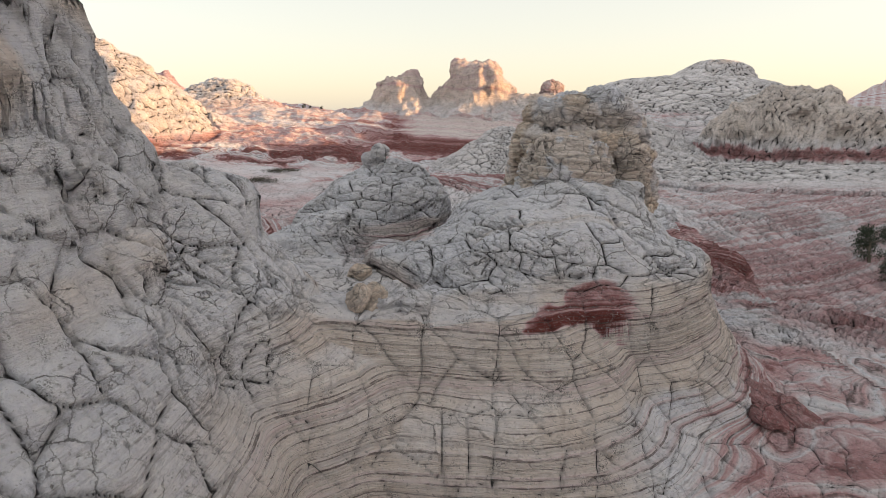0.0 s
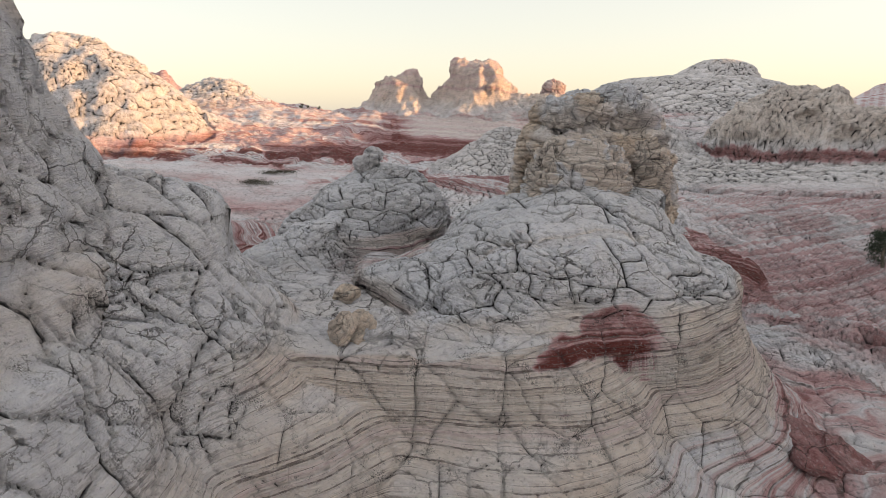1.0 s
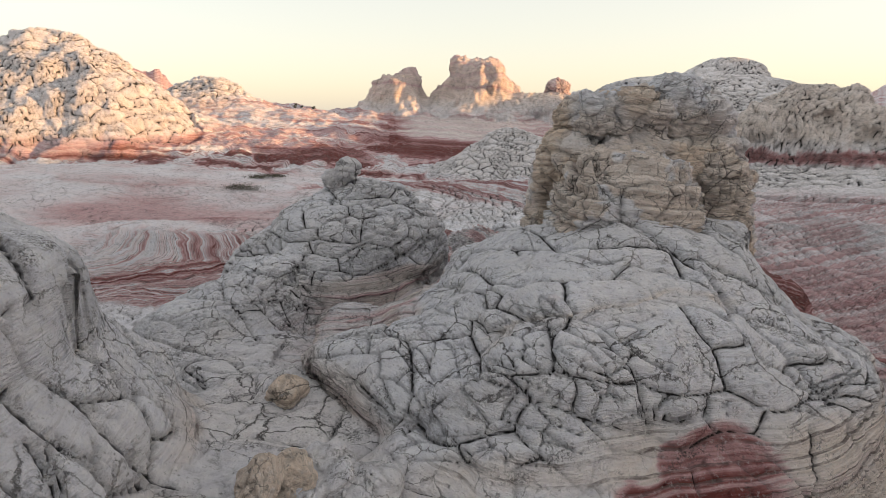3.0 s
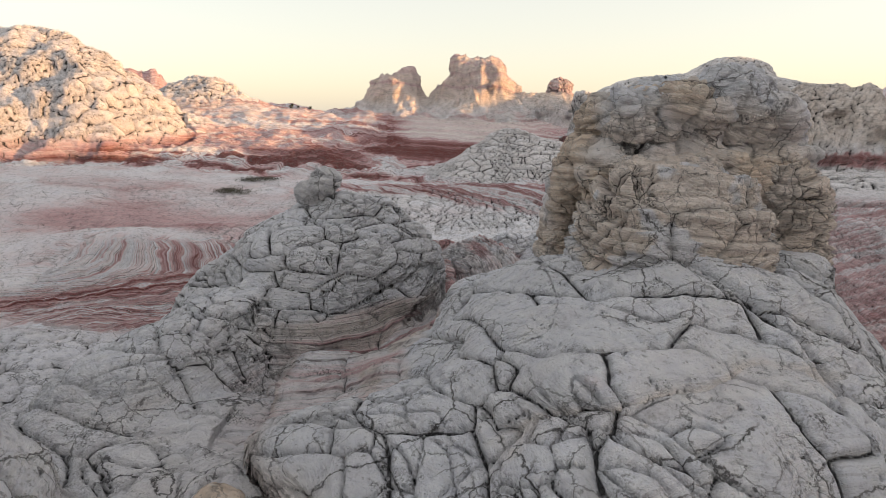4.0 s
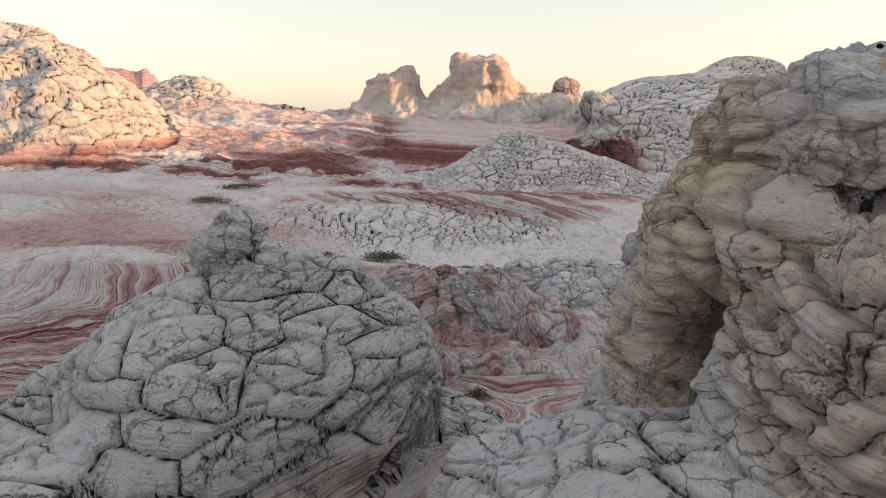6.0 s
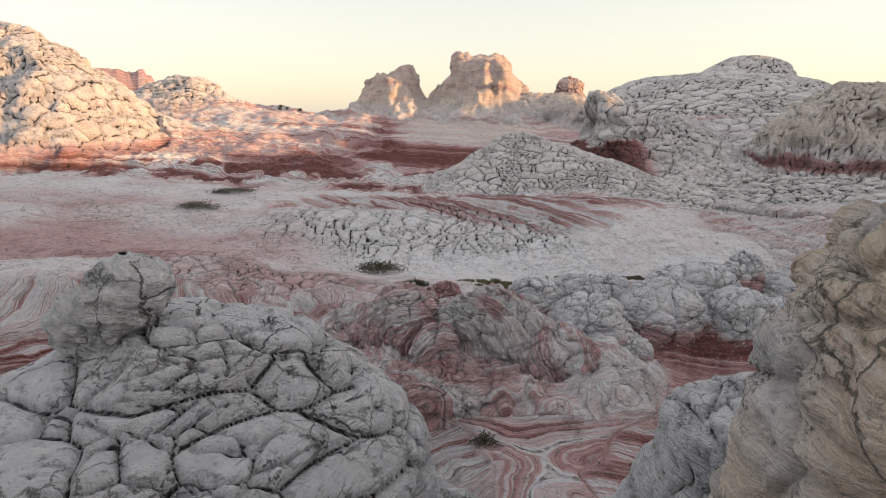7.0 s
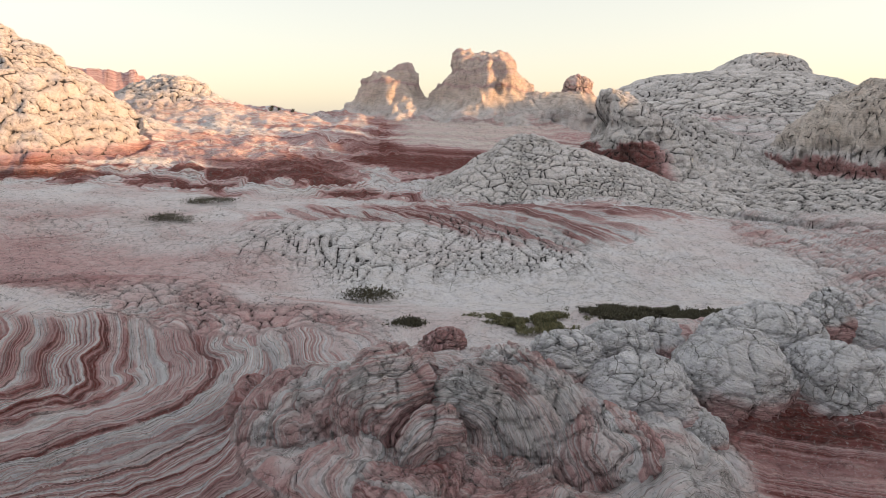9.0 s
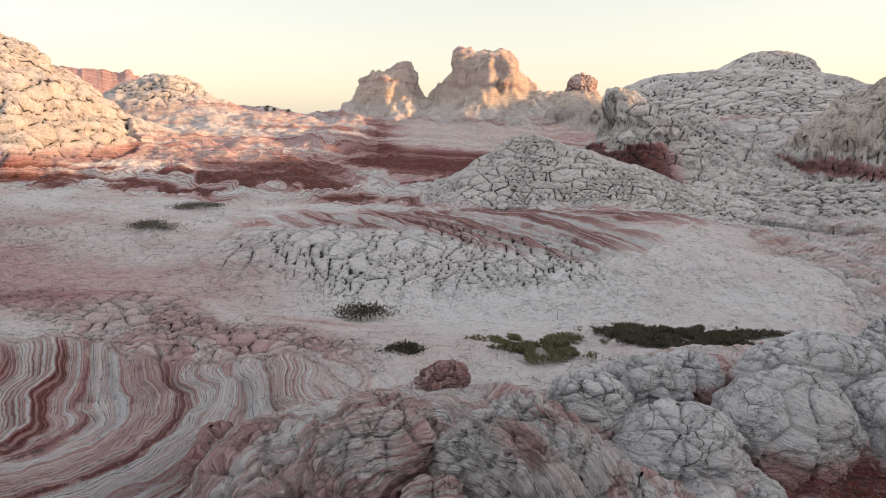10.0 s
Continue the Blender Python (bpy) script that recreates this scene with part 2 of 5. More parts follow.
def sandstone(name="sandstone"):
    """Banded desert sandstone; the beds follow the coordinate 'strat', iron stain follows 'red' and ochre 'tan'."""
    mat, b = plain(name)
    strat, red, tan, groove, tone, lines = (attribute(mat, k) for k in ("strat", "red", "tan", "groove", "tone", "lines"))
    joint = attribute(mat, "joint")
    broad = grain(mat, 2.2, 2, 0.5, strat)
    thin = grain(mat, 13.0, 3, 0.65, strat)
    hair = grain(mat, 23.0, 2, 0.6, strat)
    patch = grain(mat, 0.9, 4, 0.6)
    mottle = grain(mat, 5.0, 5, 0.65)
    speck = grain(mat, 38.0, 4, 0.7)
    white = stops(mat, mottle, (0.26, (0.465, 0.465, 0.52)), (0.40, (0.82, 0.825, 0.915)), (0.60, (0.915, 0.92, 0.985)))
    white = blend(mat, calc(mat, "MULTIPLY", tone, 0.16), white, (0.42, 0.42, 0.42))
    ochre = stops(mat, thin, (0.3, (0.55, 0.43, 0.355)), (0.5, (0.84, 0.69, 0.58)), (0.7, (0.93, 0.81, 0.71)))
    col = blend(mat, calc(mat, "ADD", tan, calc(mat, "MULTIPLY_ADD", patch, 0.5, -0.25), clamp=True), white, ochre)
    # stain, broken up by the beds
    r = calc(mat, "ADD", red, calc(mat, "MULTIPLY", calc(mat, "MULTIPLY", lines, stops(mat, red, (0.0, 0.25), (0.25, 1.0))), calc(mat, "ADD", calc(mat, "MULTIPLY_ADD", broad, 1.9, -0.95), calc(mat, "MULTIPLY_ADD", thin, 1.9, -0.95))))
    r = calc(mat, "ADD", r, calc(mat, "MULTIPLY", red, calc(mat, "MULTIPLY_ADD", mottle, 0.5, -0.25)), clamp=True)
    iron = stops(mat, r, (0.12, (0.78, 0.645, 0.675)), (0.42, (0.62, 0.39, 0.41)), (0.7, (0.31, 0.132, 0.135)), (0.95, (0.18, 0.052, 0.048)))
    col = blend(mat, stops(mat, r, (0.03, 0.0), (0.32, 1.0)), col, iron)
    # short dark streaks along the beds
    geo = mat.node_tree.nodes.new("ShaderNodeNewGeometry")
    xyz = mat.node_tree.nodes.new("ShaderNodeSeparateXYZ")
    link(mat, geo.outputs["Position"], xyz.inputs[0])
    drawn = mat.node_tree.nodes.new("ShaderNodeCombineXYZ")
    link(mat, calc(mat, "MULTIPLY", xyz.outputs[0], 2.6), drawn.inputs[0])
    link(mat, calc(mat, "MULTIPLY", xyz.outputs[1], 2.6), drawn.inputs[1])
    link(mat, calc(mat, "MULTIPLY", strat, 17.0), drawn.inputs[2])
    dash = node(mat, "ShaderNodeTexNoise", Scale=1.0, Detail=4.0, Roughness=0.62)
    link(mat, drawn.outputs[0], dash.inputs["Vector"])
    drawn2 = mat.node_tree.nodes.new("ShaderNodeCombineXYZ")
    link(mat, calc(mat, "MULTIPLY", xyz.outputs[0], 8.0), drawn2.inputs[0])
    link(mat, calc(mat, "MULTIPLY", xyz.outputs[1], 8.0), drawn2.inputs[1])
    link(mat, calc(mat, "MULTIPLY", strat, 42.0), drawn2.inputs[2])
    dash2 = node(mat, "ShaderNodeTexNoise", Scale=1.0, Detail=3.0, Roughness=0.6)
    link(mat, drawn2.outputs[0], dash2.inputs["Vector"])
    streak = calc(mat, "ADD", calc(mat, "MULTIPLY", dash.outputs[0], 0.62), calc(mat, "MULTIPLY", dash2.outputs[0], 0.38))
    dark = stops(mat, streak, (0.32, 1.0), (0.40, 0.0))
    pale = stops(mat, streak, (0.53, 0.0), (0.68, 1.0))
    col = blend(mat, calc(mat, "MULTIPLY", dark, 0.65), col, (0.12, 0.11, 0.107))
    col = blend(mat, calc(mat, "MULTIPLY", pale, 0.35), col, (0.72, 0.70, 0.69))
    # hairline joints
    sway = node(mat, "ShaderNodeTexNoise", Scale=1.6, Detail=8.0, Roughness=0.7)
    link(mat, geo.outputs["Position"], sway.inputs["Vector"])
    moved = node(mat, "ShaderNodeVectorMath")
    moved.operation = "MULTIPLY_ADD"
    link(mat, sway.outputs["Color"], moved.inputs[0])
    moved.inputs[1].default_value = (0.4, 0.4, 0.4)
    link(mat, geo.outputs["Position"], moved.inputs[2])
    hairs = None
    for sc, wd in ((1.1, 0.014), (2.6, 0.022)):
        v = node(mat, "ShaderNodeTexVoronoi", Scale=sc)
        v.feature = "DISTANCE_TO_EDGE"
        link(mat, moved.outputs[0], v.inputs["Vector"])
        line = stops(mat, v.outputs["Distance"], (wd * 0.3, 1.0), (wd, 0.0))
        line = calc(mat, "MULTIPLY", line, stops(mat, grain(mat, sc * 0.45, 2), (0.48, 0.0), (0.54, 1.0)))
        hairs = line if hairs is None else calc(mat, "MAXIMUM", hairs, calc(mat, "MULTIPLY", line, 0.7))
    col = blend(mat, calc(mat, "MULTIPLY", calc(mat, "MULTIPLY", hairs, calc(mat, "MULTIPLY_ADD", lines, -1.25, 1.0, clamp=True)), 0.85), col, (0.06, 0.055, 0.055))
    # dark crust in speckles
    crust = calc(mat, "MULTIPLY", stops(mat, grain(mat, 1.7, 5, 0.75), (0.55, 0.0), (0.66, 1.0)), stops(mat, speck, (0.48, 0.0), (0.56, 1.0)))
    col = blend(mat, calc(mat, "MULTIPLY", crust, 0.85), col, (0.07, 0.072, 0.075))
    col = blend(mat, calc(mat, "MULTIPLY", calc(mat, "MULTIPLY", calc(mat, "MULTIPLY", lines, 1.5, clamp=True), calc(mat, "MULTIPLY", stops(mat, hair, (0.57, 0.0), (0.62, 1.0)), stops(mat, streak, (0.44, 1.0), (0.58, 0.12)))), 0.8), col, (0.13, 0.10, 0.095))
    col = blend(mat, calc(mat, "MULTIPLY", groove, 0.2), col, (0.16, 0.15, 0.145))
    pit = grain(mat, 13.0, 5, 0.65)
    col = blend(mat, calc(mat, "MULTIPLY", stops(mat, pit, (0.30, 1.0), (0.40, 0.0)), 0.6), col, (0.16, 0.155, 0.155))
    col = blend(mat, calc(mat, "MULTIPLY", stops(mat, pit, (0.56, 0.0), (0.7, 1.0)), 0.35), col, (0.89, 0.88, 0.925))
    # deep shade of the open joints painted near black; rims darkened in patches
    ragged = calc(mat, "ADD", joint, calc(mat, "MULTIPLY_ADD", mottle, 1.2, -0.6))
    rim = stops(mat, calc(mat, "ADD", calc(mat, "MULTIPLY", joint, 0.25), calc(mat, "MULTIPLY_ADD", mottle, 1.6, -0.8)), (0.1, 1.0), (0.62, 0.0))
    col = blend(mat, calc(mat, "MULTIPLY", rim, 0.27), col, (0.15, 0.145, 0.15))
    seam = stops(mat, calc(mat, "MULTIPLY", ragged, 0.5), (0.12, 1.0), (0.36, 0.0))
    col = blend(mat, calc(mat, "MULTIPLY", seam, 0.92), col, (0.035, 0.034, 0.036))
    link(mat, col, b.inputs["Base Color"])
    b.inputs["Roughness"].default_value = 0.93
    b.inputs["Specular IOR Level"].default_value = 0.15
    h = calc(mat, "ADD", calc(mat, "MULTIPLY", speck, 0.5), calc(mat, "ADD", calc(mat, "MULTIPLY", mottle, 0.9), calc(mat, "MULTIPLY", pit, 0.5)))
    h = calc(mat, "ADD", h, calc(mat, "MULTIPLY", lines, calc(mat, "ADD", calc(mat, "MULTIPLY", thin, 1.2), calc(mat, "MULTIPLY", hair, 0.45))))
    h = calc(mat, "ADD", h, calc(mat, "MULTIPLY", streak, 1.5))
    h = calc(mat, "SUBTRACT", h, calc(mat, "MULTIPLY", hairs, 0.5))
    h = calc(mat, "SUBTRACT", h, calc(mat, "MULTIPLY", seam, 1.2))
    bump = node(mat, "ShaderNodeBump", Strength=1.0, Distance=0.17)
    link(mat, h, bump.inputs["Height"])
    link(mat, bump.outputs[0], b.inputs["Normal"])
    return mat


ROCK = sandstone()


# ---- ground ----
def bump2(x, y, cx, cy, sx, sy, h, turn=0.0):
    a = radians(turn)
    u, v = (x - cx) * math.cos(a) + (y - cy) * math.sin(a), -(x - cx) * math.sin(a) + (y - cy) * math.cos(a)
    return h * np.exp(-(u / sx) ** 2 - (v / sy) ** 2)


def zone(x, y, cx, cy, sx, sy, turn=0.0, soft=0.35):
    """1 inside an ellipse, 0 outside."""
    a = radians(turn)
    u, v = (x - cx) * math.cos(a) + (y - cy) * math.sin(a), -(x - cx) * math.sin(a) + (y - cy) * math.cos(a)
    return 1 - ramp(1 - soft, 1 + soft, np.sqrt((u / sx) ** 2 + (v / sy) ** 2))


def land(x, y):
    """Height of the ground without its formations."""
    z = np.interp(y, (-400, -60, 0, 7, 10, 18, 24, 30, 36, 40, 44, 50, 55, 60, 66, 75, 85, 95, 105, 115, 140, 300, 900), (0, 2, 3, 4.4, 5.4, 5.6, 4.4, 3.9, 4.1, 4.4, 4.0, 2.9, 3.5, 4.5, 5.3, 6.4, 7.5, 9.2, 11.2, 11.6, 10, 8, 6))
    # valley on the right
    drop = ramp(12.5, 27, x) * np.interp(y, (-50, 10, 34, 48, 56, 66, 84, 100), (9, 9, 8, 2.6, 1.0, 1.6, 3.5, 1.0)) + np.maximum(x - 25, 0) * np.interp(y, (0, 30, 60, 110), (0.1, 0.12, 0.03, 0.0)) * (x < 120)
    z = z - drop
    # left side
    z = z + ramp(-14, -32, x) * np.interp(y, (30, 45, 57, 66, 75, 85, 110, 120), (0.5, 0.8, 2.2, 1.4, 0.2, 0.6, 1.8, 1.8))
    z = z + bump2(x, y, -12, 26, 7, 5, 1.4) + bump2(x, y, -18, 43, 5, 4, 1.2)
    z = z + bump2(x, y, -8, 56, 7, 5, 1.3) + bump2(x, y, 7, 57, 10, 5, 0.3)
    z = z + bump2(x, y, -14, 48.5, 9, 3.6, 1.3, -20) + bump2(x, y, -9.5, 41, 4.5, 3.5, -0.8)
    z = z + bump2(x, y, 9, 29.3, 5, 3.6, -1.0)
    # red hollow round the netted dome
    z = z - ramp(-14, -3, x) * ramp(60, 34, x) * np.interp(y, (64, 70, 76, 85, 95, 105, 113), (0, 0.9, 2.0, 2.6, 2.9, 2.2, 0))
    # unseen long plateau added in the sun's quarter to keep the hollow in shade
    m = ramp(135, 165, x) * ramp(330, 260, x) * ramp(-330, -260, y) * ramp(270, 200, y)
    z = z * (1 - m) + m * np.interp(y, (-200, 0, 35, 50, 58, 66, 79, 84, 90, 97, 110, 136, 200), (38, 37, 34, 31, 30.8, 31.5, 33.3, 32, 31.2, 32, 34, 36, 36))
    return z


# ---- formations, each a stack of rings (z, centre x, centre y, radius x, radius y) from foot to top ----
class Form:
    def __init__(self, rows, power=2.0, turn=0.0, soft=0.5):
        self.v, self.power, self.turn, self.soft = spline(rows, 70), power, radians(turn), soft

    def height(self, x, y):
        v, c, s = self.v, math.cos(self.turn), math.sin(self.turn)
        reach = 1.05 * max(v[:, 3].max(), v[:, 4].max()) + 1.0
        z = np.full(x.shape, -40.0)
        box = np.hypot(x - v[0, 1], y - v[0, 2]) < reach * 1.3
        if not box.any():
            return z
        xx, yy, zz, last = x[box], y[box], z[box], None
        for row in v:
            u, w = xx - row[1], yy - row[2]
            a, b = np.abs(u * c + w * s) / max(row[3], 0.02), np.abs(w * c - u * s) / max(row[4], 0.02)
            q = (a ** self.power + b ** self.power) ** (1 / self.power)
            if last is None:
                zz = row[0] - 3.0 * (q - 1)
            else:
                t = np.clip((1 - lq) / np.maximum(q - lq, 1e-6), 0, 1)
                zz = np.where(lq < 1, np.where(q < 1, row[0], lz + t * (row[0] - lz)), zz)
            lq, lz, last = q, row[0], row
        z[box] = zz
        return z


FORMS = dict(
    wall=Form([(3, -9, 7.75, 8.3, 8.4), (6, -9, 7.8, 7.2, 7.45), (8, -9, 8.1, 5.7, 6.4), (9.2, -9.1, 8.4, 5.05, 5.5), (10, -9.1, 8.8, 4.8, 4.9), (11, -9.1, 9.0, 4.5, 4.1), (11.7, -9.1, 9.0, 4.25, 3.6), (12.5, -9.05, 8.8, 4.05, 3.2), (14, -9.2, 8.95, 3.8, 3.0), (15.6, -9.3, 8.95, 3.6, 2.7), (16.8, -9.3, 8.95, 0.05, 0.05)]),
    shoulder=Form([(5, -6, 11.47, 6.3, 5.7), (7.2, -5.8, 11.6, 5.4, 3.9), (8, -6.05, 11.2, 4.05, 3.5), (8.9, -6, 11.2, 3.17, 3.4), (9.6, -6.05, 11.0, 2.45, 3.1), (10.4, -5.95, 11.75, 2.2, 2.2), (10.9, -6.1, 11.85, 1.6, 1.45), (11.1, -6.1, 11.85, 0.05, 0.05)]),
    bench=Form([(4.5, -0.65, 14, 8.5, 7.8), (5.5, -0.7, 14, 7.1, 5.7), (6.4, -1.1, 14, 5.6, 5.1), (7.2, -0.9, 14.1, 5.3, 4.0), (8.0, -1.1, 13.6, 4.4, 3.1), (8.3, -1.2, 13.5, 3.6, 2.5), (8.35, -1.2, 13.5, 0.05, 0.05)], power=2.5),
    butte=Form([(2, 3.8, 15.9, 9.0, 7.9), (4.4, 3.2, 15.8, 6.1, 6.2), (6.0, 2.75, 16.0, 4.7, 5.3), (7.0, 2.35, 16.4, 4.5, 4.95), (7.9, 2.1, 16.1, 4.3, 4.6), (8.3, 2.3, 15.95, 4.3, 4.1), (8.6, 2.3, 15.65, 4.2, 3.5), (8.9, 2.2, 15.45, 3.55, 3.15), (9.4, 2.5, 15.9, 2.85, 2.8), (9.8, 3.0, 16.05, 2.3, 2.0), (10.1, 3.6, 16.4, 1.8, 1.4), (10.25, 3.8, 16.6, 1.2, 1.0), (10.3, 3.8, 16.6, 0.05, 0.05)], power=2.4, turn=15, soft=0.3),
    tail=Form([(4, 6, 22.5, 5, 4), (6.5, 5.6, 22.3, 3.4, 2.6), (8, 5.05, 22.3, 2.15, 1.7), (8.6, 4.85, 22.3, 1.6, 1.15), (8.95, 5.0, 22.3, 0.6, 0.6), (9.05, 5.0, 22.3, 0.05, 0.05)], soft=0.3),
    dome_foot=Form([(4, -2, 20.2, 5, 4.4), (6.6, -1.8, 20, 3.6, 3.4), (7.5, -1.5, 19.8, 3.0, 3.1), (7.85, -1.4, 19.7, 2.8, 2.9), (7.9, -1.4, 19.7, 0.05, 0.05)], soft=0.3),
    arm=Form([(5, -4.5, 17.3, 3.5, 4.8), (7.5, -4.05, 17.4, 1.8, 3.5), (8.3, -3.8, 17.6, 1.15, 2.6), (8.75, -3.5, 18.0, 0.7, 1.7), (9.05, -3.1, 18.4, 0.5, 0.9), (9.15, -3.1, 18.4, 0.05, 0.05)], turn=-12, soft=0.3),
    dome=Form([(7, -2.3, 20.1, 3.0, 4.0), (8.0, -2.4, 20.35, 2.65, 3.25), (8.6, -2.3, 20.45, 2.6, 2.95), (9.0, -2.1, 20.5, 2.2, 2.5), (9.4, -2.0, 20.45, 1.9, 2.2), (9.7, -2.05, 20.5, 1.6, 1.9), (10.0, -1.9, 20.6, 1.15, 1.1), (10.2, -1.7, 20.65, 0.75, 0.6), (10.3, -1.7, 20.65, 0.05, 0.05)], soft=0.15),
    outcrop=Form([(1.5, 1.2, 35, 9, 8), (3.6, 1.2, 35, 6.9, 5.4), (4.3, 1.2, 35, 6.1, 4.5), (4.7, 1.0, 35, 5.4, 3.8), (4.95, 0.9, 35, 4.2, 3.0), (5.1, 1.0, 35, 2.7, 1.9), (5.15, 1.2, 35, 0.05, 0.05)], power=2.4, soft=1.0),
    step=Form([(0, 10.5, 38, 9.5, 8), (2.6, 10.2, 37, 7.8, 6.6), (3.6, 10.2, 37.2, 7.2, 5.6), (4.25, 10.1, 37.7, 6.4, 4.4), (4.7, 10.0, 38.1, 5.5, 3.6), (4.95, 9.8, 38.2, 4.6, 3.1), (5.05, 9.6, 38.3, 0.05, 0.05)], power=2.6, soft=0.3),
    sunny_hill=Form([(3, -48, 88, 24, 20), (8, -49, 88, 18.5, 15), (12, -50, 88, 16, 12), (14.5, -50.5, 88.5, 14, 10), (17, -51, 89, 11.3, 8), (19, -51.5, 89, 8.6, 6), (20.5, -51.5, 89, 6, 4), (21.4, -52, 89, 2.5, 2), (21.6, -52, 89, 0.05, 0.05)], soft=1.2),
    low_hill=Form([(6, -38, 109, 20, 12), (10, -38, 109, 14.5, 9), (13.5, -38.7, 109.5, 9.2, 6.5), (15.2, -39, 110, 6.3, 4.5), (16.6, -39, 110, 3.6, 3), (17.3, -38.8, 110, 1.4, 1.2), (17.4, -38.8, 110, 0.05, 0.05)], soft=1.2),
    spur=Form([(5, -34, 91, 11, 8), (8, -35, 92, 8, 5.5), (10.5, -36, 93, 4.6, 3.6), (12, -37, 93, 1.5, 1.2), (12.2, -37, 93, 0.05, 0.05)], soft=1.0),
    net_dome=Form([(3.5, 12, 80, 18, 13), (5.3, 11.3, 80.5, 12, 8.8), (6.5, 10.6, 81, 9.2, 7), (7.6, 10, 81.5, 6.8, 5.2), (8.7, 9.2, 82, 4.2, 3.6), (9.5, 8.6, 82, 2.4, 2.1), (10.0, 8.4, 82, 1.0, 1.0), (10.1, 8.4, 82, 0.05, 0.05)], turn=-3, soft=0.5),
    apron=Form([(7.0, 3, 105, 24, 13), (8.4, 3, 106.5, 20, 10), (9.6, 3, 108, 17, 8), (10.6, 3, 110, 14, 6), (11.2, 3, 112, 10, 4), (11.3, 3, 112, 0.05, 0.05)], soft=1.5),
    hump=Form([(6, -9, 113, 15, 10), (10, -8.4, 113, 11.5, 8.5), (12, -8.2, 113, 8.2, 6.6), (14.3, -8, 113, 5.3, 5), (16.5, -7.7, 113, 3.9, 4), (17.5, -7.3, 113, 3.0, 3), (18.1, -6.8, 113, 1.7, 1.8), (18.3, -6.6, 113, 0.05, 0.05)], soft=1.6),
    peak=Form([(6, 7, 112, 19, 13), (10, 6, 112, 13, 9.6), (13.2, 5.6, 112, 8.6, 6.8), (15.5, 5.9, 112, 6.5, 5.4), (18.1, 5.9, 112, 4.75, 4.2), (19.4, 6.0, 112, 4.2, 3.5), (20.5, 5.5, 112, 3.2, 2.4), (20.9, 5.4, 112, 0.05, 0.05)], power=2.1, soft=1.6),
    saddle=Form([(6, 18, 111, 11, 8), (10.5, 17.5, 111, 8, 5.5), (13, 16.5, 111, 6, 4.3), (14.4, 15.8, 111, 4, 2.4), (14.8, 15.5, 111, 0.05, 0.05)], soft=0.6),
    knoll=Form([(4, 22.5, 91, 9, 8), (8, 22.3, 91, 6.0, 5.6), (9.5, 21.8, 91, 4.9, 4.5), (10.6, 21.2, 91, 4.0, 3.9), (12.1, 20.0, 91, 2.6, 2.8), (13.5, 19.2, 91, 1.6, 1.7), (14.2, 18.9, 91, 0.8, 0.8), (14.4, 18.9, 91, 0.05, 0.05)], soft=0.5),
    nub=Form([(6.5, 29.5, 98, 11, 9), (9.5, 29, 97.5, 6, 5), (11, 28.6, 97, 3.2, 2.8), (12, 28.4, 96.6, 1.3, 1.2), (12.3, 28.3, 96.5, 0.05, 0.05)], soft=0.8),
    great_dome=Form([(5, 58, 132, 42, 50), (8, 58, 135, 36, 41), (11, 57, 139, 31, 32), (14.5, 57, 143, 26, 23), (17.5, 57, 146, 20, 16), (19.2, 58, 148, 15, 11), (19.9, 63, 149, 10, 8), (22, 65, 150, 7, 5.5), (23.6, 64.5, 150, 3, 2.5), (24, 64.5, 150, 0.05, 0.05)], soft=1.0),
    mesa=Form([(4, -108, 190, 42, 30), (14, -108, 190, 33, 22), (19, -108, 190, 28.5, 18), (22.2, -108, 190, 26.5, 16), (23.6, -108, 190, 24, 14), (23.9, -108, 190, 0.05, 0.05)], power=3.0, soft=1.0),
    red_butte=Form([(2, 56, 92, 22, 13), (5.5, 56, 92, 18.5, 10), (7.4, 56, 92, 17.5, 8.5), (9.6, 55, 92, 15, 7.3), (11.5, 53.5, 92, 12.5, 6.3), (13, 51.5, 92, 8.5, 5.2), (14.3, 50.3, 92, 5, 3.6), (15, 49.5, 92, 2.2, 2), (15.1, 49.5, 92, 0.05, 0.05)], power=2.4, soft=0.6),
)
FORM_NAMES = list(FORMS)
FAR = set(FORM_NAMES[FORM_NAMES.index("sunny_hill"):])


def num(key):
    return FORM_NAMES.index(key) + 1


def brow(x):
    """Line of the ledge across the butte's brow, in plan."""
    return 13.2 + 0.24 * (x - 0.8) + 0.10 * np.sin(2.3 * x) + 0.05 * np.sin(6.1 * x + 1)


def along(x, y, *line):
    """Distance in plan to a broken line."""
    best = np.full(x.shape, 99.0)
    for (ax, ay), (bx, by) in zip(line, line[1:]):
        t = np.clip(((x - ax) * (bx - ax) + (y - ay) * (by - ay)) / ((bx - ax) ** 2 + (by - ay) ** 2), 0, 1)
        best = np.minimum(best, np.hypot(x - ax - t * (bx - ax), y - ay - t * (by - ay)))
    return best


